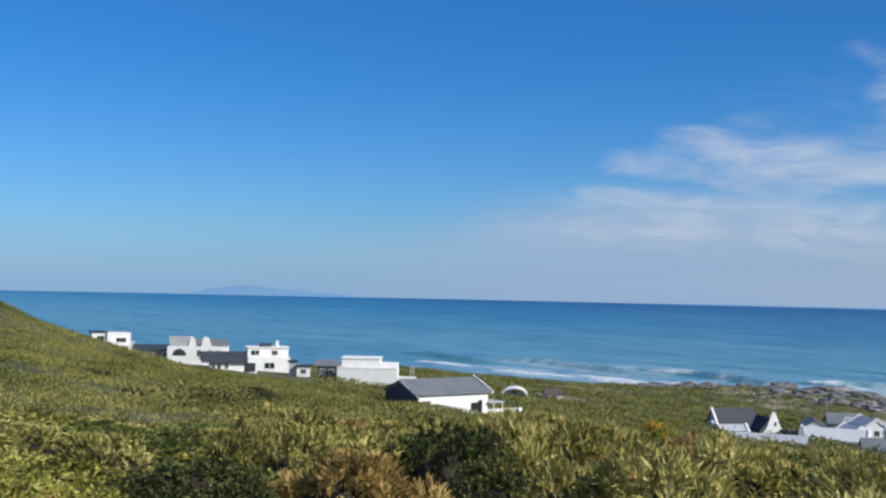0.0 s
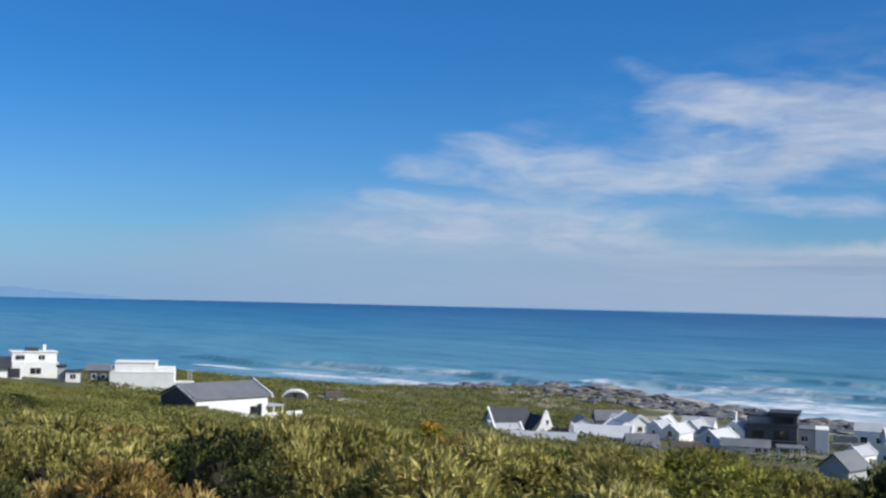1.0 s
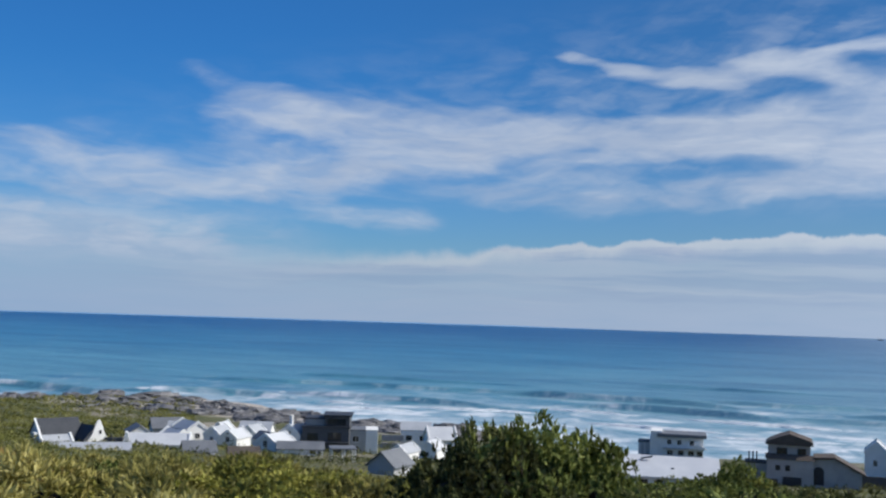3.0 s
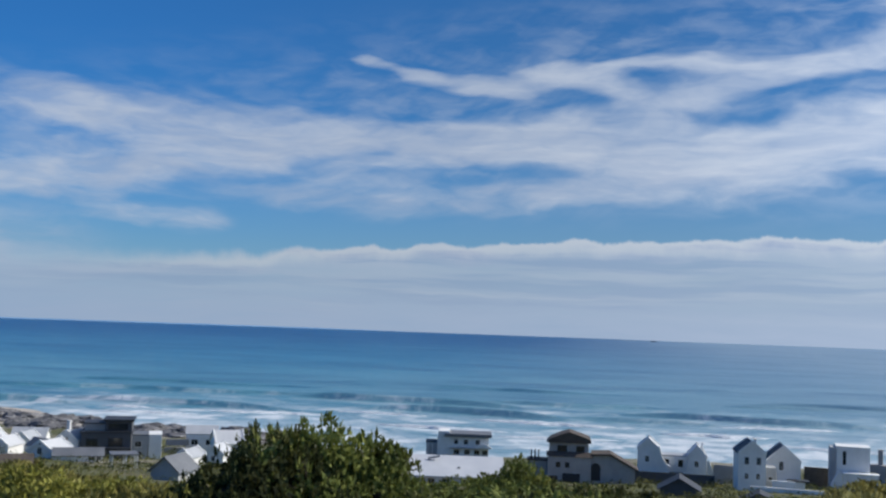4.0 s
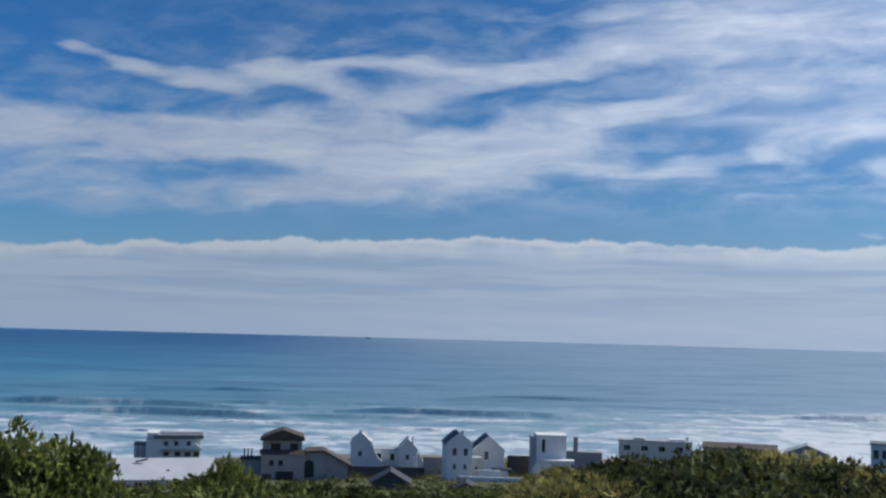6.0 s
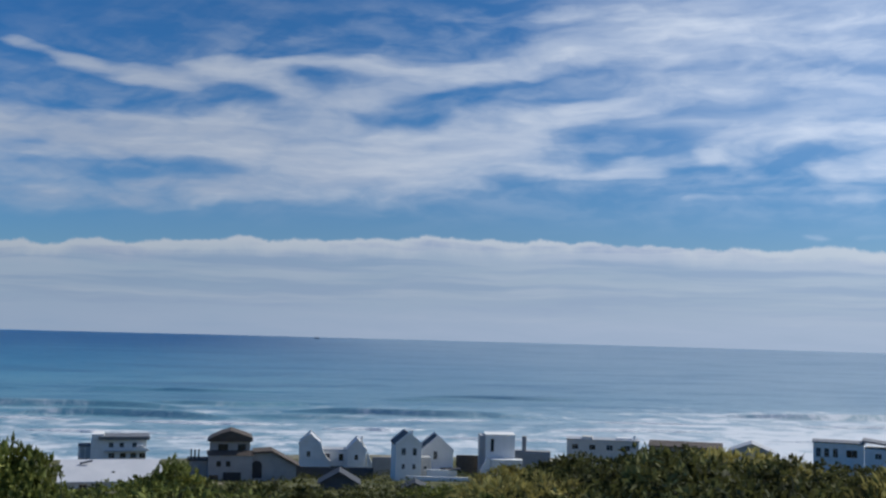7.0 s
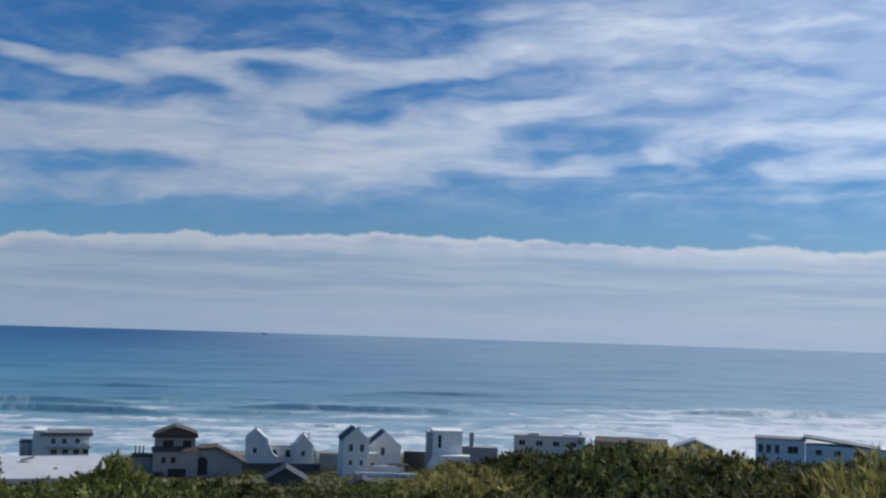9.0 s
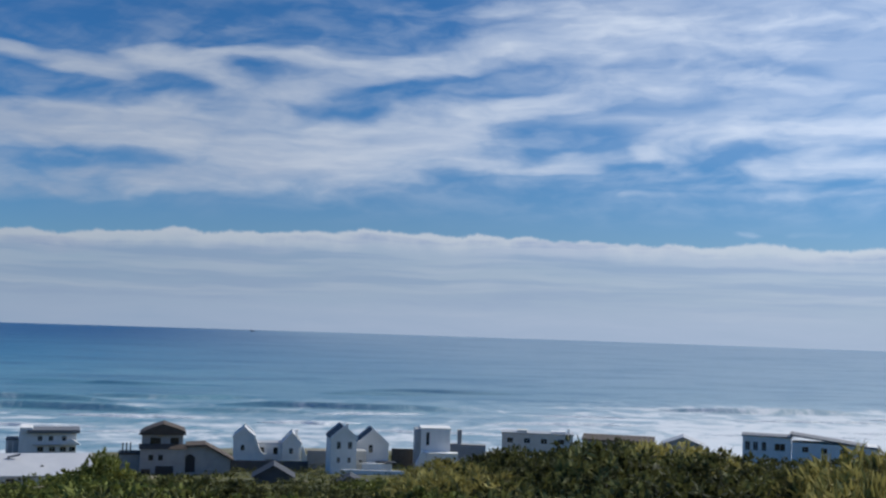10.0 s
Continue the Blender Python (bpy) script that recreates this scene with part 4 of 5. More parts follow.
h = house("house", "white twin-gabled beach house joined by a lower middle wing", -49.2, 296, 0, -.6)
gabled(h, -8.9, -3.4, 0, 8, 7.6, 9.9, WHITE, WHITEROOF, "y", .25, -2.5, WHITE)
walls(h, -3.35, 3.9, 1.5, 8, 5.8, WHITE); flat_roof(h, -3.3, 3.85, 1.5, 8, 5.8, PALEROOF, .0, .3)
gabled(h, 3.95, 8.8, -.6, 8, 6.2, 8.7, WHITE, WHITEROOF, "y", .25, -2.5, WHITE)
for k in (-1.4, 2.2):
    window(h, k, 3.3, 1.0, 1.5, 1.5, frame_mat=FRAMEPAINT)
window(h, -6.4, 4.2, .9, 1.4); window(h, 6.2, 3.6, .9, 1.4, -.6); window(h, .4, .4, 4.6, 1.2, 1.5, bars=3, frame_mat=FRAMEPAINT)
chimney(h, 7.6, 3, 6.5, 9.4, .7)
for x0, z0, run, drop, y0 in ((-3.6, 8.0, 3.0, 5.0, -.5), (8.9, 5.4, 4.6, 5.6, -2.2)):
    # walls that sweep down in a hollow curve beside the gables, with a bright coping
    curve = [(x0 + run * k, z0 - drop * (1 - (1 - k) ** 2.2)) for k in np.linspace(0, 1, 9)]
    sweep = part("sweep_wall", prism([(x0, -2.5), (x0 + run, -2.5)] + curve[::-1], "y", y0, y0 + .4), WHITE, h)
    part("coping", prism([(a, b + .02) for a, b in curve] + [(a + .3, b + .45) for a, b in curve[::-1]], "y", y0 - .5, y0 + .7), WHITE, sweep)
h = house("boundary_wall", "long dark garden wall in front of the beach houses", -49.0, 258, 0)
part("wall", block(-9.8, 10.4, 0, .5, -1, 2.4), CHARCOAL, h); part("coping", block(-9.9, 10.5, -.1, .6, 2.404, 2.55), DARKROOF, h); tagged(h, category="wall")
h = house("house", "low house with dark pitched roof before the garden wall", -49.6, 212, 0)
gabled(h, -3.6, 3.6, 0, 7, 1.2, 3.2, CHARCOAL, DARKROOF, "y", .5)
h = house("house", "narrow white two-storey gabled house with dark roof slopes", -53.1, 258, 8, 1.0)
gabled(h, -3.0, 3.0, 0, 9, 7.2, 9.6, WHITE, DARKROOF, "y", .2, -2.5, WHITE)
for k in (-1.2, 1.4):
    window(h, k, 4.8, .9, 1.6)
window(h, -1.2, 1.6, .7, 1.2); window(h, 1.3, 1.6, .7, 1.2); chimney(h, .9, 2.5, 8.0, 10.2, .6)
walls(h, 3.05, 5.8, 3, 8, 4.0, GREYWALL); window(h, 4.4, 1.2, .8, .8, 3, bars=0)
h = house("house", "narrow white gabled house with a rounded shoulder and one window", -54.6, 268, 6, 1.0)
gabled(h, -3.9, 3.7, 0, 9, 5.4, 8.6, WHITE, DARKROOF, "y", .2, -2.5, WHITE)
window(h, -.6, 3.4, .9, 1.9); walls(h, -1.2, 4.4, -2.5, -.05, 1.2, WHITE); part("porch_roof", block(.6, 5.4, -2.8, -.06, 1.21, 1.5), DARKROOF, h)
h = house("boundary_wall", "low white garden walls round the beach houses", -55.4, 250, 0)
part("wall", block(-10.5, 9.5, 0, .5, -2, .9), WHITE, h); part("wall", block(1.5, 6.5, -.35, -.02, -.6, -.2), CHARCOAL, h); part("wall", block(-6, -1.0, 5, 5.6, 0, 1.8), WHITE, h); tagged(h, category="wall")
h = house("house", "low house with a dark gabled roof behind shrubs", -53.5, 215, 0)
gabled(h, -3.4, 3.4, 0, 6, -.2, 1.3, CHARCOAL, DARKROOF, "y", .4)
h = house("boundary_wall", "brown garden wall beside the gabled house", -51.75, 285, 0)
part("wall", block(-2.6, 2.6, 0, .5, -1, 4.6), STONE, h); tagged(h, category="wall")
h = house("boundary_wall", "brown timber fence between the beach houses", -56.3, 300, 0)
part("wall", block(-4.0, 5.4, 0, .4, -1, 4.8), TIMBER, h); tagged(h, category="wall")
h = house("house", "white cubic house with a flat roof and a lower front block", -57.7, 290, 4, .8)
walls(h, -3.4, 4.3, 0, 8, 9.4, WHITE); flat_roof(h, -3.4, 4.3, 0, 8, 9.4, WHITE, .15, .25); walls(h, -4.9, -3.45, 1, 8, 9.2, GREYWALL)
walls(h, -2.0, 6.0, -3.5, -.05, 3.4, WHITE); flat_roof(h, -2.0, 6.0, -3.5, -.3, 3.4, WHITE, .2, .2)
window(h, -1.6, 5.4, .6, 3.0, bars=0, frame_mat=FRAMEPAINT); window(h, 2.4, .6, 5.0, 1.0, -3.5, bars=3, frame_mat=FRAMEPAINT)
part("stair_wall", prism([(-4.8, -2), (-2.1, -2), (-2.1, 3.2), (-3.0, 4.0), (-4.8, .5)], "y", -3.2, -.6), WHITE, h)
h = house("boundary_wall", "brown wall with a square brick chimney", -58.8, 330, 0)
part("wall", block(-4.2, 9, 0, 3, -1, 4.8), STONE, h); chimney(h, 1.2, 1.5, 4.8, 8.8, 1.3, STONE); tagged(h, category="wall")
h = house("house", "long low cream house with a flat roof above the beach", -63.0, 330, 0)
walls(h, -10.5, 10.5, 0, 8, 8.4, CREAM); flat_roof(h, -10.5, 10.5, 0, 8, 8.4, PALEROOF, .3, .25); walls(h, -6, -3, 1, 5, 9.3, CREAM, 8.66); walls(h, 4, 8.5, 2, 6, 9.1, WHITE, 8.66); chimney(h, 9.2, 3, 8.66, 9.8, .7)
for k in (-8, -3, 2, 7):
    window(h, k, 5.6, 1.8, 1.5)
h = house("house", "long low house with a flat brown roof above the beach", -67.1, 330, -2)
walls(h, -10, 10, 0, 8, 6.9, STONE); part("roof", prism([(-.6, 6.9), (8.6, 7.7), (8.6, 8.1), (-.6, 7.25)], "x", -10.6, 10.6), BROWNROOF, h)
h = house("house", "house with a wide low-pitched grey roof above the beach", -70.3, 330, 0)
gabled(h, -5.6, 6.0, 0, 9, 6.6, 8.8, GREYWALL, PALEROOF, "y", .8)
h = house("house", "white flat-roofed house with tall windows above the beach", -74.4, 330, 0)
walls(h, -6.8, 6.6, 0, 9, 9.3, WHITE); flat_roof(h, -6.8, 6.6, 0, 9, 9.3, SLATE, .3, .3)
for k in (-5.4, -3.2, -.9):
    window(h, k, 5.4, 1.2, 2.4)
window(h, 3.4, 5.6, 2.8, 2.0)
h = house("house", "blue-shaded long house with a sloping grey roof above the beach", -77.4, 330, 0)
walls(h, -10.6, 12, 0, 9, 7.4, WHITE); part("roof_slope", prism([(-11.2, 9.2), (13, 6.6), (13, 7.0), (-11.2, 9.7)], "y", -.5, 9.5), SLATE, h)
for k in (-7, -2, 3, 8):
    window(h, k, 4.8, 1.6, 1.4)

# barrel-roofed shelter below the grey-roofed house
h = house("arched_shelter", "low shelter with a pale curved barrel roof", 3.55, 290, 0)
arc_out = [(3.4 * math.cos(a), .5 + 2.0 * math.sin(a)) for a in np.linspace(0, math.pi, 12)]
arc_in = [(3.0 * math.cos(a), .5 + 1.65 * math.sin(a)) for a in np.linspace(math.pi, 0, 12)]
part("roof", prism(arc_out + arc_in, "y", -.3, 5), WHITE, h)
part("wall", prism([(-2.9, -2), (2.9, -2)] + [(2.9 * math.cos(a), .5 + 1.6 * math.sin(a)) for a in np.linspace(0, math.pi, 10)], "y", 1.0, 4.5), STONE, h)
door(h, 0, 1.2, 1.6, 1.0, TIMBER)
tagged(h, category="shelter")
h = house("cottage", "small brown-roofed cottage half hidden in scrub", 1.5, 330, 12)
gabled(h, -2.4, 2.4, 0, 5, 1.0, 2.4, WHITE, BROWNROOF, "x", .3)
window(h, 0, -.1, 1.0, .8)
tagged(h, category="cottage")


# ---- rocks on the shore ----
def rock_mesh(seed, flat):
    bm = bmesh.new()
    bmesh.ops.create_icosphere(bm, subdivisions=3, radius=1.0)
    for v in bm.verts:
        p = v.co.copy()
        k = 1 + .45 * noise.noise(p * 1.3 + Vector((seed * 7.1, 0, 0))) + .36 * noise.noise(p * 3.1 + Vector((0, seed * 3.3, 0))) + .2 * noise.noise(p * 7 + Vector((seed, 0, 0)))
        step = .18 * round(p.z * 3) / 3 - .18 * p.z
        v.co = Vector((p.x * k, p.y * k, (p.z + step) * k * flat))
    me = bpy.data.meshes.new("rock")
    bm.to_mesh(me)
    bm.free()
    me.materials.append(ROCK)
    return me


ROCKS = [rock_mesh(k + 1, .35 + .1 * (k % 3)) for k in range(6)]
rnd = random.Random(11)
for k in range(299):
    u = rnd.uniform(-345, -95) if k < 215 else rnd.uniform(-262, -128)
    lean_in = 38 * math.exp(-((u + 290) / 85) ** 2)
    s = rnd.triangular(340, 410 + lean_in, 394 + lean_in * .8)
    x, y = SEAWARD[0] * s + ALONG[0] * u, SEAWARD[1] * s + ALONG[1] * u
    size = rnd.choice((1.0, 1.4, 1.8, 2.4, 3.0, 4.5)) * rnd.uniform(.8, 1.2)
    r = new("rock", ROCKS[k % 6])
    r.matrix_world = pose(x, y, float(land_height(x, y)) + size * .08, 0, 0, rnd.uniform(0, 360)) @ Matrix.Diagonal((size * rnd.uniform(1, 1.7), size, size * rnd.uniform(.7, 1.2), 1))
    tagged(r, "weathered grey-brown boulder on the shore", "rock", "rocks along the shore")
for a_, d_, size in ((-12.2, 528, 8.5), (-9.0, 522, 4.5), (-19.5, 470, 6.5), (-5.0, 540, 4.5)):
    x, y = polar(a_, d_)
    r = new("rock", ROCKS[2])
    r.matrix_world = pose(x, y, max(0, float(land_height(x, y))) + .3, 0, 0, 40) @ Matrix.Diagonal((size * 1.5, size * .9, size * .62, 1))
    tagged(r, "large dark boulder standing in the surf", "rock", "rocks along the shore")


# ---- shrubs ----
def leaf_sheet(base, along, across, length, wide, fold):
    """Two-triangle leaves, folded along the midrib: arrays of base points, directions, side directions, lengths, widths."""
    mid = base + along * (length * .45)[:, None]
    lift = np.cross(along, across) * (wide * fold)[:, None]
    a = mid + across * (wide * .5)[:, None] + lift
    b = mid - across * (wide * .5)[:, None] + lift
    tip = base + along * length[:, None]
    tip[:, 2] -= length * .12
    verts = np.stack([base, a, tip, b], 1).reshape(-1, 3)
    i = np.arange(len(base)) * 4
    tris = np.stack([np.stack([i, i + 1, i + 2], -1), np.stack([i, i + 2, i + 3], -1)], 1).reshape(-1, 3)
    return verts, tris


def tri_mesh(name, verts, tris, mat):
    me = bpy.data.meshes.new(name)
    me.vertices.add(len(verts)), me.loops.add(tris.size), me.polygons.add(len(tris))
    me.vertices.foreach_set("co", np.ascontiguousarray(verts, dtype=np.float32).ravel())
    me.loops.foreach_set("vertex_index", tris.astype(np.int32).ravel())
    me.polygons.foreach_set("loop_start", np.arange(0, tris.size, 3))
    me.materials.append(mat)
    me.update(calc_edges=True)
    return me


def unit(v):
    return v / np.maximum(np.linalg.norm(v, axis=-1, keepdims=True), 1e-6)


def shoots(g, where, out, leaves, length, wide, spread=.75, up=.35):
    """Tufts of leaves at points, fanning about their outward directions."""
    n = len(where)
    base = np.repeat(where, leaves, 0) + g.normal(0, length * .12, (n * leaves, 3))
    o = np.repeat(out, leaves, 0)
    d = unit(o * .45 + g.normal(0, spread, (n * leaves, 3)) + np.array((0, 0, up)))
    side = unit(np.cross(d, o + g.normal(0, .4, d.shape)))
    k = g.uniform(.6, 1.3, n * leaves)
    return leaf_sheet(base, d, side, length * k, wide * k, .25)


def shrub(name, seed, radius, high, mat, tufts=430, leaves=7, length=.24, wide=.075, lobes=8, upward=.3, spread=.75):
    """A shrub: forking limbs and a lumpy crown of leaf tufts with gaps between its lobes. Base at the origin."""
    g = np.random.default_rng(seed)
    root = new(name)
    ang = g.uniform(0, math.tau, lobes)
    rad = radius * np.sqrt(g.uniform(.05, 1, lobes)) * .72
    size = radius * g.uniform(.34, .56, lobes) * (8 / lobes) ** .4
    cz = np.clip(high * g.uniform(.45, .95, lobes) - size * .5 - rad / radius * high * .22, size * .3, None)
    cz[0], rad[0] = high - size[0] * .9, radius * .12
    mids = np.stack([rad * np.cos(ang), rad * np.sin(ang), cz], -1)
    bm = bmesh.new()
    for c, sz in zip(mids, size):
        tip, foot = Vector(c), Vector((c[0] * .1, c[1] * .1, -.35))
        knee = foot.lerp(tip, .5) + Vector(g.normal(0, .1 * radius, 3))
        for p, q, r0, r1 in ((foot, knee, .07, .05), (knee, tip, .05, .018)):
            z = (q - p).normalized()
            sx = z.orthogonal().normalized()
            sy = z.cross(sx)
            rings = [[bm.verts.new(o + (sx * math.cos(t) + sy * math.sin(t)) * r) for t in (0, 1.257, 2.513, 3.77, 5.027)] for o, r in ((p, r0), (q, r1))]
            for i in range(5):
                bm.faces.new((rings[0][i], rings[0][(i + 1) % 5], rings[1][(i + 1) % 5], rings[1][i]))
    part("trunk", bm, BARK, root)
    bm = bmesh.new()      # leafless inside of the crown: a near-black core added for its shade
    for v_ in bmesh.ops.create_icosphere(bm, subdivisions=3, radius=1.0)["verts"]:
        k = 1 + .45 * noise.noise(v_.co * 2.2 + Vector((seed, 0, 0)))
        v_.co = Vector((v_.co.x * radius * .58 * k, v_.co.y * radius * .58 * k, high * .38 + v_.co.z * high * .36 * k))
    part("shade_core", bm, CORE_SHADE, root)
    pick = g.choice(lobes, tufts * 2, p=size ** 2 / (size ** 2).sum())
    d = unit(g.normal(0, 1, (tufts * 2, 3)) + np.array((0, 0, .45)))
    depth = np.where(g.uniform(0, 1, tufts * 2) < .25, g.uniform(.45, .8, tufts * 2), g.uniform(.86, 1.0, tufts * 2))
    p = mids[pick] + d * (size[pick] * depth)[:, None]
    p[:, :2] += d[:, :2] * .1 * radius
    inside = np.zeros(len(p), bool)
    for i in range(lobes):
        inside |= (np.linalg.norm(p - mids[i], axis=1) < size[i] * .8) & (pick != i)
    p, d = p[~inside & (p[:, 2] > -.1)][:tufts], d[~inside & (p[:, 2] > -.1)][:tufts]
    v, t = shoots(g, p, d, leaves, length, wide, spread, upward)
    crown = new("crown", tri_mesh("crown", v, t, mat))
    crown.parent = root
    return root


def spiky(name, seed, mat, blades=260, high=1.1, wide=.05):
    """A tussock of long upright blades."""
    g = np.random.default_rng(seed)
    root = new(name)
    base = np.stack([g.normal(0, .45, blades), g.normal(0, .45, blades), np.full(blades, -.1)], -1)
    d = unit(base * np.array((.5, .5, 0)) + g.normal(0, .16, (blades, 3)) + np.array((0, 0, 1.0)))
    side = unit(np.cross(d, g.normal(0, 1, d.shape)))
    v, t = leaf_sheet(base, d, side, high * g.uniform(.5, 1.15, blades), np.full(blades, wide), .2)
    blade = new("blades", tri_mesh("blades", v, t, mat))
    blade.parent = root
    return root


# crest of the shrub belt as a line of sight: azimuth, elevation
CREST = [(-90, -5.2), (-79, -5.0), (-75.5, -5.8), (-71.7, -5.3), (-64.4, -5.5), (-60, -6.1), (-58, -6.9), (-54.6, -7.7), (-50.7, -8.2), (-46, -8.0), (-44.4, -7.6),
         (-41.8, -6.4), (-40, -7.0), (-38.4, -8.1), (-36, -7.8), (-34.5, -7.8), (-25, -7.8), (-22.6, -8.2), (-18.2, -7.4), (-12.4, -7.5), (-8.5, -7.6), (-5, -6.8), (-.5, -6.4), (3.8, -6.2),
         (8, -6.8), (13, -6.8), (20, -6.6), (29, -6.2), (40, -6.2)]
CREST_AZ, CREST_EL = [c[0] for c in CREST], [c[1] for c in CREST]


def ceiling_at(az_deg, dist, reach=0.0):
    spread = reach / dist / CLOCK
    low = min(float(np.interp(az_deg + k * spread, CREST_AZ, CREST_EL)) for k in (-1, -.5, 0, .5, 1))
    return EYE + dist * math.tan(low * CLOCK)


KINDS = {"olive": LEAF_OLIVE, "green": LEAF_GREEN, "dark": LEAF_DARK_SHADE, "rust": LEAF_RUST, "lime": LEAF_LIME}
WORDS = {"olive": "dense olive-green coastal shrub with narrow leaves", "green": "dense fresh green coastal shrub", "dark": "dark green broad-leaved coastal shrub with leaves darkened for shade",
         "rust": "dry rust-brown coastal shrub", "lime": "bright yellow-green coastal shrub"}
PROTOS = {}
for i, (key, mat) in enumerate(KINDS.items()):
    PROTOS[key] = []
    for j in range(3 if key in ("olive", "green") else 2):
        tall = key in ("olive", "rust")
        b = shrub("shrub", 40 + 7 * i + j, 1.5, 1.9, mat, tufts=620, leaves=9, length=.2 if tall else .125, wide=.04 if tall else .05,
                  lobes=14, upward=.55 if tall else .35, spread=.5 if tall else .65)
        PROTOS[key].append(tagged(b, WORDS[key], "shrub", "shrubs of the near belt"))
used = set()


def plant(key, az_deg, dist, top=None, size=None, rnd=rnd):
    """Sets a shrub of a kind at a plan place, its top at a height."""
    x, y = polar(az_deg, dist)
    z = float(land_height(x, y))
    proto = rnd.choice(PROTOS[key])
    high = (top if top is not None else ceiling_at(az_deg, dist)) - z
    if high < .45:
        return
    if high > 3.6:
        z, high = z + high - 3.6, 3.6
    wide = size or rnd.uniform(.8, 1.15)
    m_ = pose(x, y, z, 0, 0, rnd.uniform(0, 360))
    if proto in used:
        proto = copy_thing(proto, m_)
    used.add(proto)
    proto.matrix_world = m_ @ Matrix.Diagonal((wide, wide, high / 1.95, 1))


def kind_at(az_deg, dist):
    k = noise.noise((az_deg * .16, dist * .12, 2.0)) + rnd.uniform(-.25, .25)
    if az_deg < -57:
        return "dark" if k > -.2 else ("green" if k > -.38 else "olive")
    if -28 < az_deg < -9:
        return "lime" if k > -.05 else ("olive" if k > -.4 else "green")
    if az_deg < -22:
        return "green" if k > .05 else ("dark" if k < .0 else "lime")
    if k > .28:
        return "green"
    if k < -.34:
        return "rust"
    return "olive" if k < .1 else "lime"


for dist, step in ((15.0, 5.4), (17.5, 5.0), (20.5, 4.7), (24, 4.2), (28, 3.8), (33, 3.5), (39, 3.3), (46, 3.2)):
    a = 33.0 + rnd.uniform(0, step)
    while a > -86:
        d = dist * rnd.uniform(.92, 1.08)
        az_ = a + rnd.uniform(-.8, .8)
        taken = (-37.5 < az_ < -26.5 and d < 30) or (d < 19.5 and (-2.5 < az_ < 14.5 or 15.5 < az_ < 25))
        if not taken:
            drop_ = (rnd.uniform(-.1, .5) if dist > 22 else rnd.uniform(.1, .8)) + .35 * noise.noise((az_ * .35, dist * .2, 5))
            top = min(ceiling_at(az_, d, .7) - drop_ * (1 if dist < 30 else .7), float(land_height(*polar(az_, d))) + (rnd.uniform(1.7, 2.8) if az_ > -5 else rnd.uniform(2.4, 3.6)))
            plant(kind_at(az_, d), az_, d, top, rnd.uniform(.95, 1.4) * (1 if dist < 30 else 1.15))
        a -= step
# the tall dark shrub in the middle of the belt
# its dark-leaved plants imitate the shade on the left side and inside
for a_, d_, top, size, key in ((-31.8, 20.5, 43.25, 1.1, "green"), (-29.6, 20.0, 43.1, .9, "dark"), (-33.6, 20.8, 42.95, .9, "green"), (-27.8, 19.6, 42.7, .8, "dark"), (-31, 19.2, 42.75, .9, "dark"),
                               (-35.2, 21, 42.5, .8, "green"), (-33, 19.0, 42.3, .9, "green"), (-28.6, 18.4, 42.2, .9, "dark"), (-30.4, 17.4, 41.9, .9, "dark"), (-35.8, 19, 41.95, .8, "green"), (-27.0, 18.6, 42.2, .6, "dark"), (-32.6, 17.6, 41.9, .7, "dark")):
    plant(key, a_, d_, top, size)
# dark ones close to the viewer stand in for shrubs lying in shade
for a_, d_, top, size, key in ((-41.9, 31, 41.45, .55, "green"), (-40.7, 30.5, 41.0, .45, "green"), (-43.0, 30.5, 41.0, .45, "lime"), (7.0, 17.5, 42.9, .75, "dark"), (3.8, 18, 42.95, .7, "olive"), (.8, 18.5, 42.8, .65, "olive"), (5, 16, 42.6, .55, "dark"), (1.6, 15.6, 42.55, .6, "olive"), (-1.2, 16, 42.5, .6, "olive"), (-1.6, 19, 42.7, .8, "olive"), (8.6, 19.5, 42.4, .7, "green"), (8.2, 17.5, 42.2, .6, "green"),
                               (22.0, 15.0, 42.5, .7, "dark"), (19.4, 14.8, 42.72, .75, "dark"), (20.6, 14.2, 42.4, .7, "dark"), (17.8, 14.8, 42.6, .5, "dark"), (23.6, 17, 42.75, .6, "olive"), (16.8, 17, 42.8, .55, "olive"), (12.6, 15, 42.75, .65, "rust"), (10.4, 15.6, 42.6, .6, "rust"), (15, 16.5, 42.85, .6, "olive"), (14.5, 19, 42.75, 1.0, "olive"), (29.5, 14, 42.7, .8, "lime"), (27.4, 14.2, 42.6, .7, "lime"), (-6.5, 20, 42.5, 1.1, "olive"), (-14, 19, 42.4, 1.0, "olive"), (-18, 22, 42.1, 1.1, "lime"), (-21, 21, 42.0, 1.0, "lime"),
                               (22.2, 60, 39.6, 1.1, "dark"), (20.4, 61, 39.4, 1.0, "dark"), (18.6, 60, 39.5, 1.1, "dark"), (16.9, 60, 39.5, 1.2, "dark"), (25, 66, 40.0, 1.0, "dark"), (9.5, 34, 41.0, .9, "lime"), (7.5, 34, 40.9, .8, "lime")):
    plant(key, a_, d_, top, size)
for key in PROTOS:
    for b in PROTOS[key]:
        if b not in used:
            plant(key, 60, 20, 42)
gold = shrub("flowering_shrub", 91, .6, .7, LEAF_GOLD, 110, 6, .16, .09, 5)
x, y = polar(-3.6, 34)
gold.matrix_world = pose(x, y, ceiling_at(-3.6, 34) - .38) @ Matrix.Diagonal((.6, .6, .6, 1))
tagged(gold, "orange-yellow flowering tips above the shrub belt", "shrub")
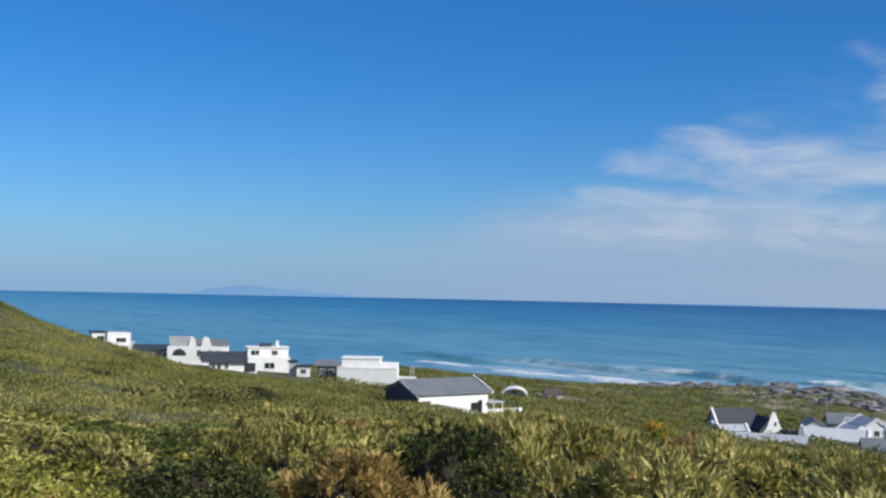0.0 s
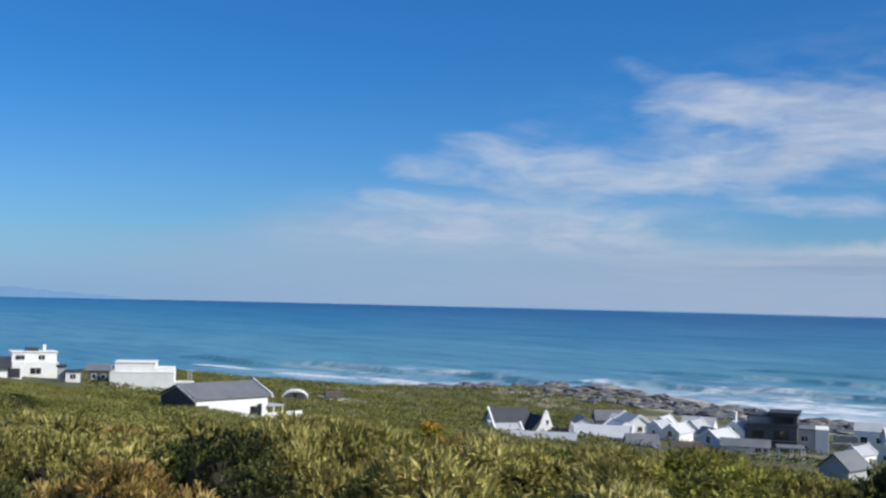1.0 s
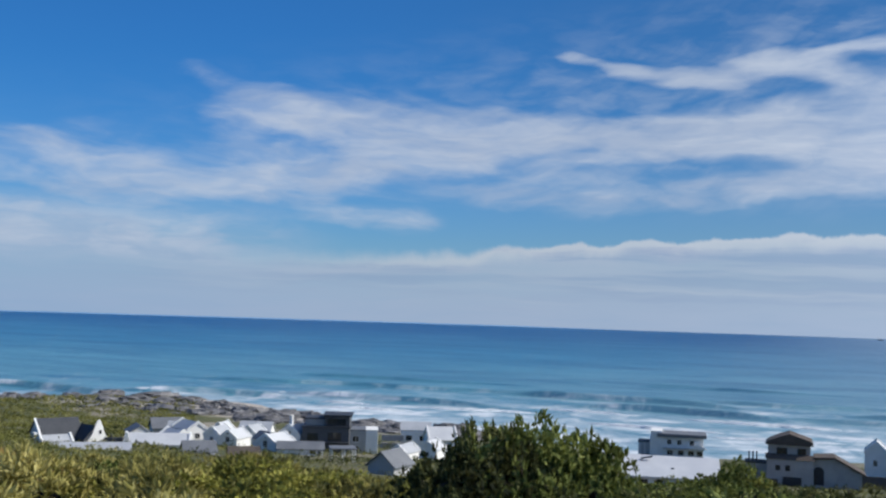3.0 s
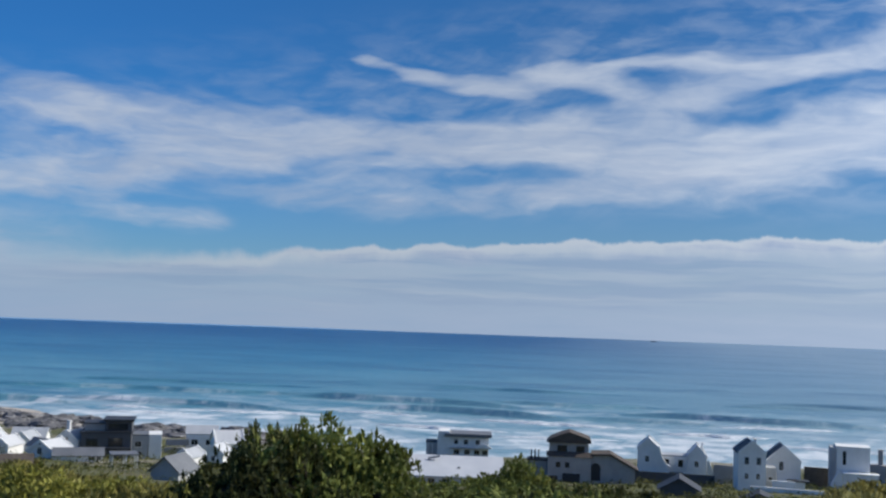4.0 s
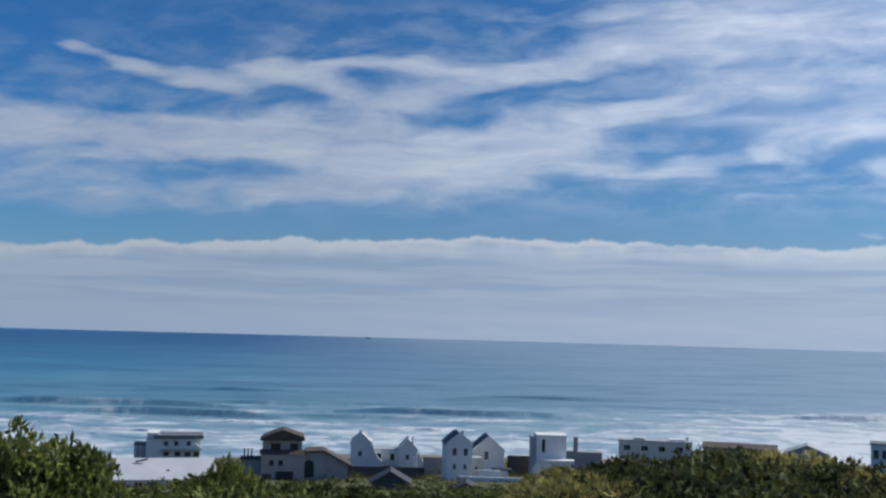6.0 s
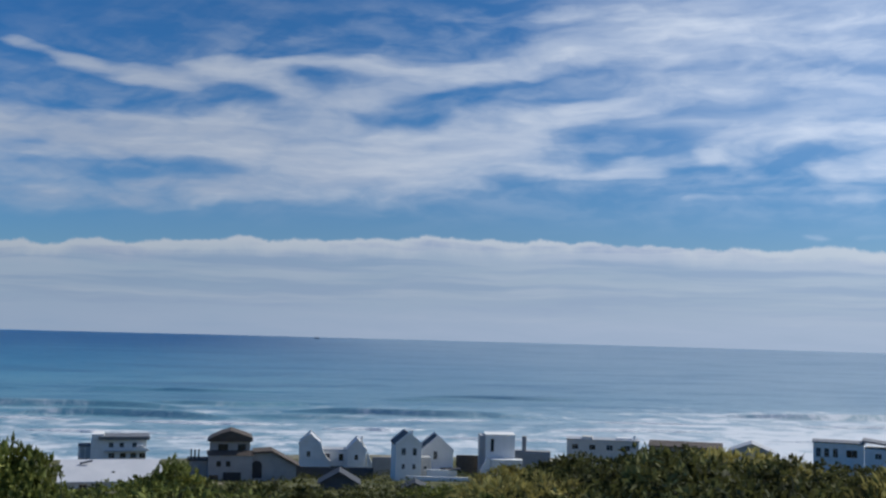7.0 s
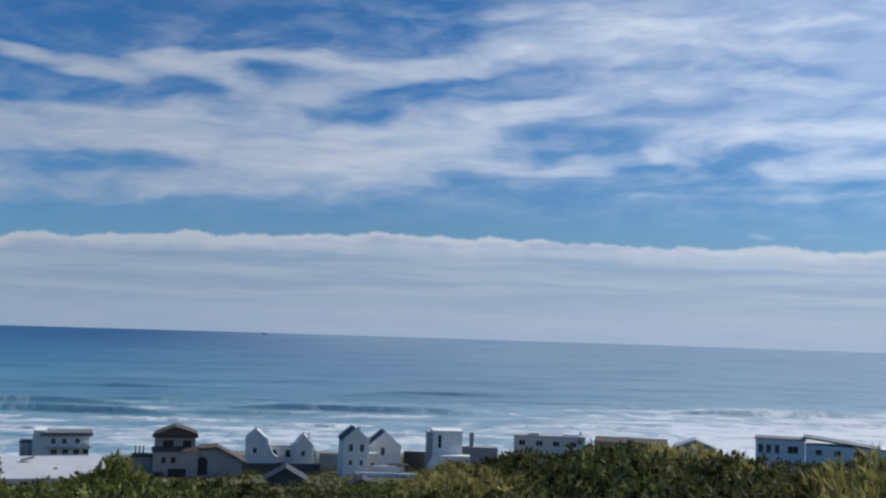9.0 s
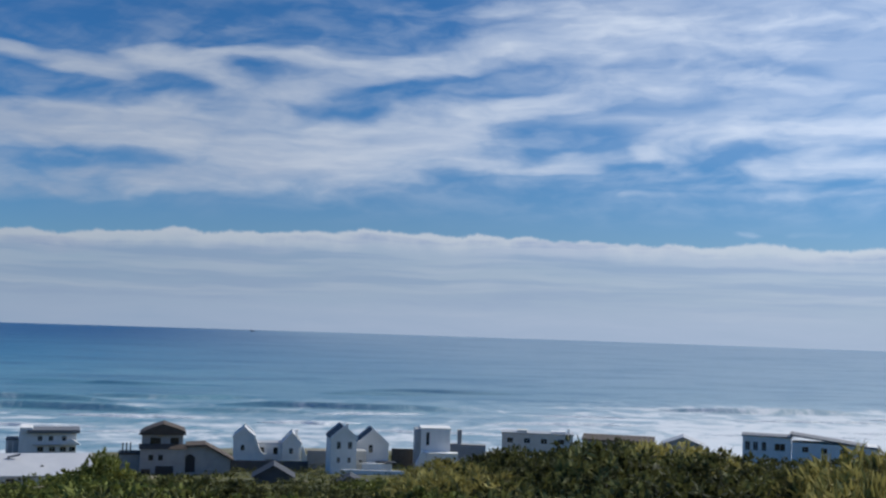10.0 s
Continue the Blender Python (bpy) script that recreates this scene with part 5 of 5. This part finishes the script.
for a_, d_ in ((-8.6, 12.6), (-9.5, 12.3), (-10.5, 12.7), (-11.4, 12.4)):
    x, y = polar(a_, d_)
    base = float(land_height(x, y))
    b = spiky("rush_tussock", int(-a_ * 10), LEAF_DARK_SHADE, 300, EYE - d_ * math.tan(9.1 * CLOCK) - base, .045)
    b.matrix_world = pose(x, y, base)
    tagged(b, "dark green tussock of upright rush blades", "tussock", "rush tussocks")


# ---- low scrub over the hillside ----
def scrub(name, seed, count, near, far, az0, az1, length, mat, label, mound=.9, keep=.0, power=1.0, lowest=1.6, slim=.42):
    g = np.random.default_rng(seed)
    r = near + (far - near) * g.uniform(0, 1, count) ** power
    a = g.uniform(az0, az1, count)
    x, y = -r * np.sin(a * CLOCK), r * np.cos(a * CLOCK)
    for px, py, pa in PLOTS:
        cx, cy = px - 4 * math.sin(pa * CLOCK), py + 4 * math.cos(pa * CLOCK)
        ok = np.hypot(x - cx, y - cy) > 8.0
        x, y, r, a = x[ok], y[ok], r[ok], a[ok]
    lump = .5 + .5 * np.sin(x / 1.9 + 2.1 * np.sin(y / 3.1)) * np.sin(y / 2.3 + 1.7 * np.sin(x / 4.3))
    big = .5 + .5 * np.sin(x / 9.0 + 1.5 * np.sin(y / 14)) * np.sin(y / 11.0 + 1.1 * np.sin(x / 17))
    cover = lump * .6 + big * .4 + g.normal(0, .12, len(x))
    z = land_height(x, y)
    ok = (cover > keep) & (z > lowest)
    x, y, z, r, lump, big = x[ok], y[ok], z[ok], r[ok], lump[ok], big[ok]
    p = np.stack([x, y, z + mound * lump * (.4 + .6 * big) * g.uniform(.75, 1.0, len(x))], -1)
    eps = .3
    def top_of(px, py):
        lp = .5 + .5 * np.sin(px / 1.9 + 2.1 * np.sin(py / 3.1)) * np.sin(py / 2.3 + 1.7 * np.sin(px / 4.3))
        bg = .5 + .5 * np.sin(px / 9.0 + 1.5 * np.sin(py / 14)) * np.sin(py / 11.0 + 1.1 * np.sin(px / 17))
        return mound * lp * (.4 + .6 * bg)
    gx, gy = (top_of(x + eps, y) - top_of(x - eps, y)) / (2 * eps), (top_of(x, y + eps) - top_of(x, y - eps)) / (2 * eps)
    out = unit(np.stack([-1.3 * gx + g.normal(0, .25, len(x)), -1.3 * gy + g.normal(0, .25, len(x)), np.ones(len(x))], -1))
    size = length * (.6 + .8 * r / far)
    leaves = 5
    base = np.repeat(p, leaves, 0) + g.normal(0, 1, (len(p) * leaves, 3)) * np.repeat(size, leaves)[:, None] * .35
    d = unit(np.repeat(out, leaves, 0) * .6 + g.normal(0, .6, base.shape))
    side = unit(np.cross(d, np.repeat(out, leaves, 0) + g.normal(0, .45, d.shape)))
    k = g.uniform(.6, 1.3, len(base)) * np.repeat(size, leaves)
    v, t = leaf_sheet(base, d, side, k, k * slim, .25)
    return tagged(new(name, tri_mesh(name, v, t, mat)), label, "scrub", kind="stuff")


scrub("undergrowth", 5, 24000, 11, 52, -88, 36, .14, LEAF_OLIVE, "tangled olive undergrowth between the shrubs", .7, slim=.26)
scrub("hillside_scrub", 6, 76000, 42, 200, -5, 38, .22, LEAF_FAR, "low olive and green scrub covering the hillside", 1.5, .12, .9, slim=.32)
scrub("slope_scrub", 7, 26000, 50, 330, -86, -4, .38, LEAF_FAR, "low green scrub between the houses and the shore", .9, .25)
scrub("shore_scrub", 8, 32000, 150, 560, -14, 14, .6, LEAF_FAR, "olive scrub above the rocky shore", .9, .26, .85, 2.0)
# hedges whose dark leaves also fill in for shadows between the houses
scrub("garden_shrubbery", 9, 9000, 185, 330, -62, -8, .5, LEAF_DARK_SHADE, "dark clipped garden shrubs between the houses, partly in place of shadows", 1.7, .52)
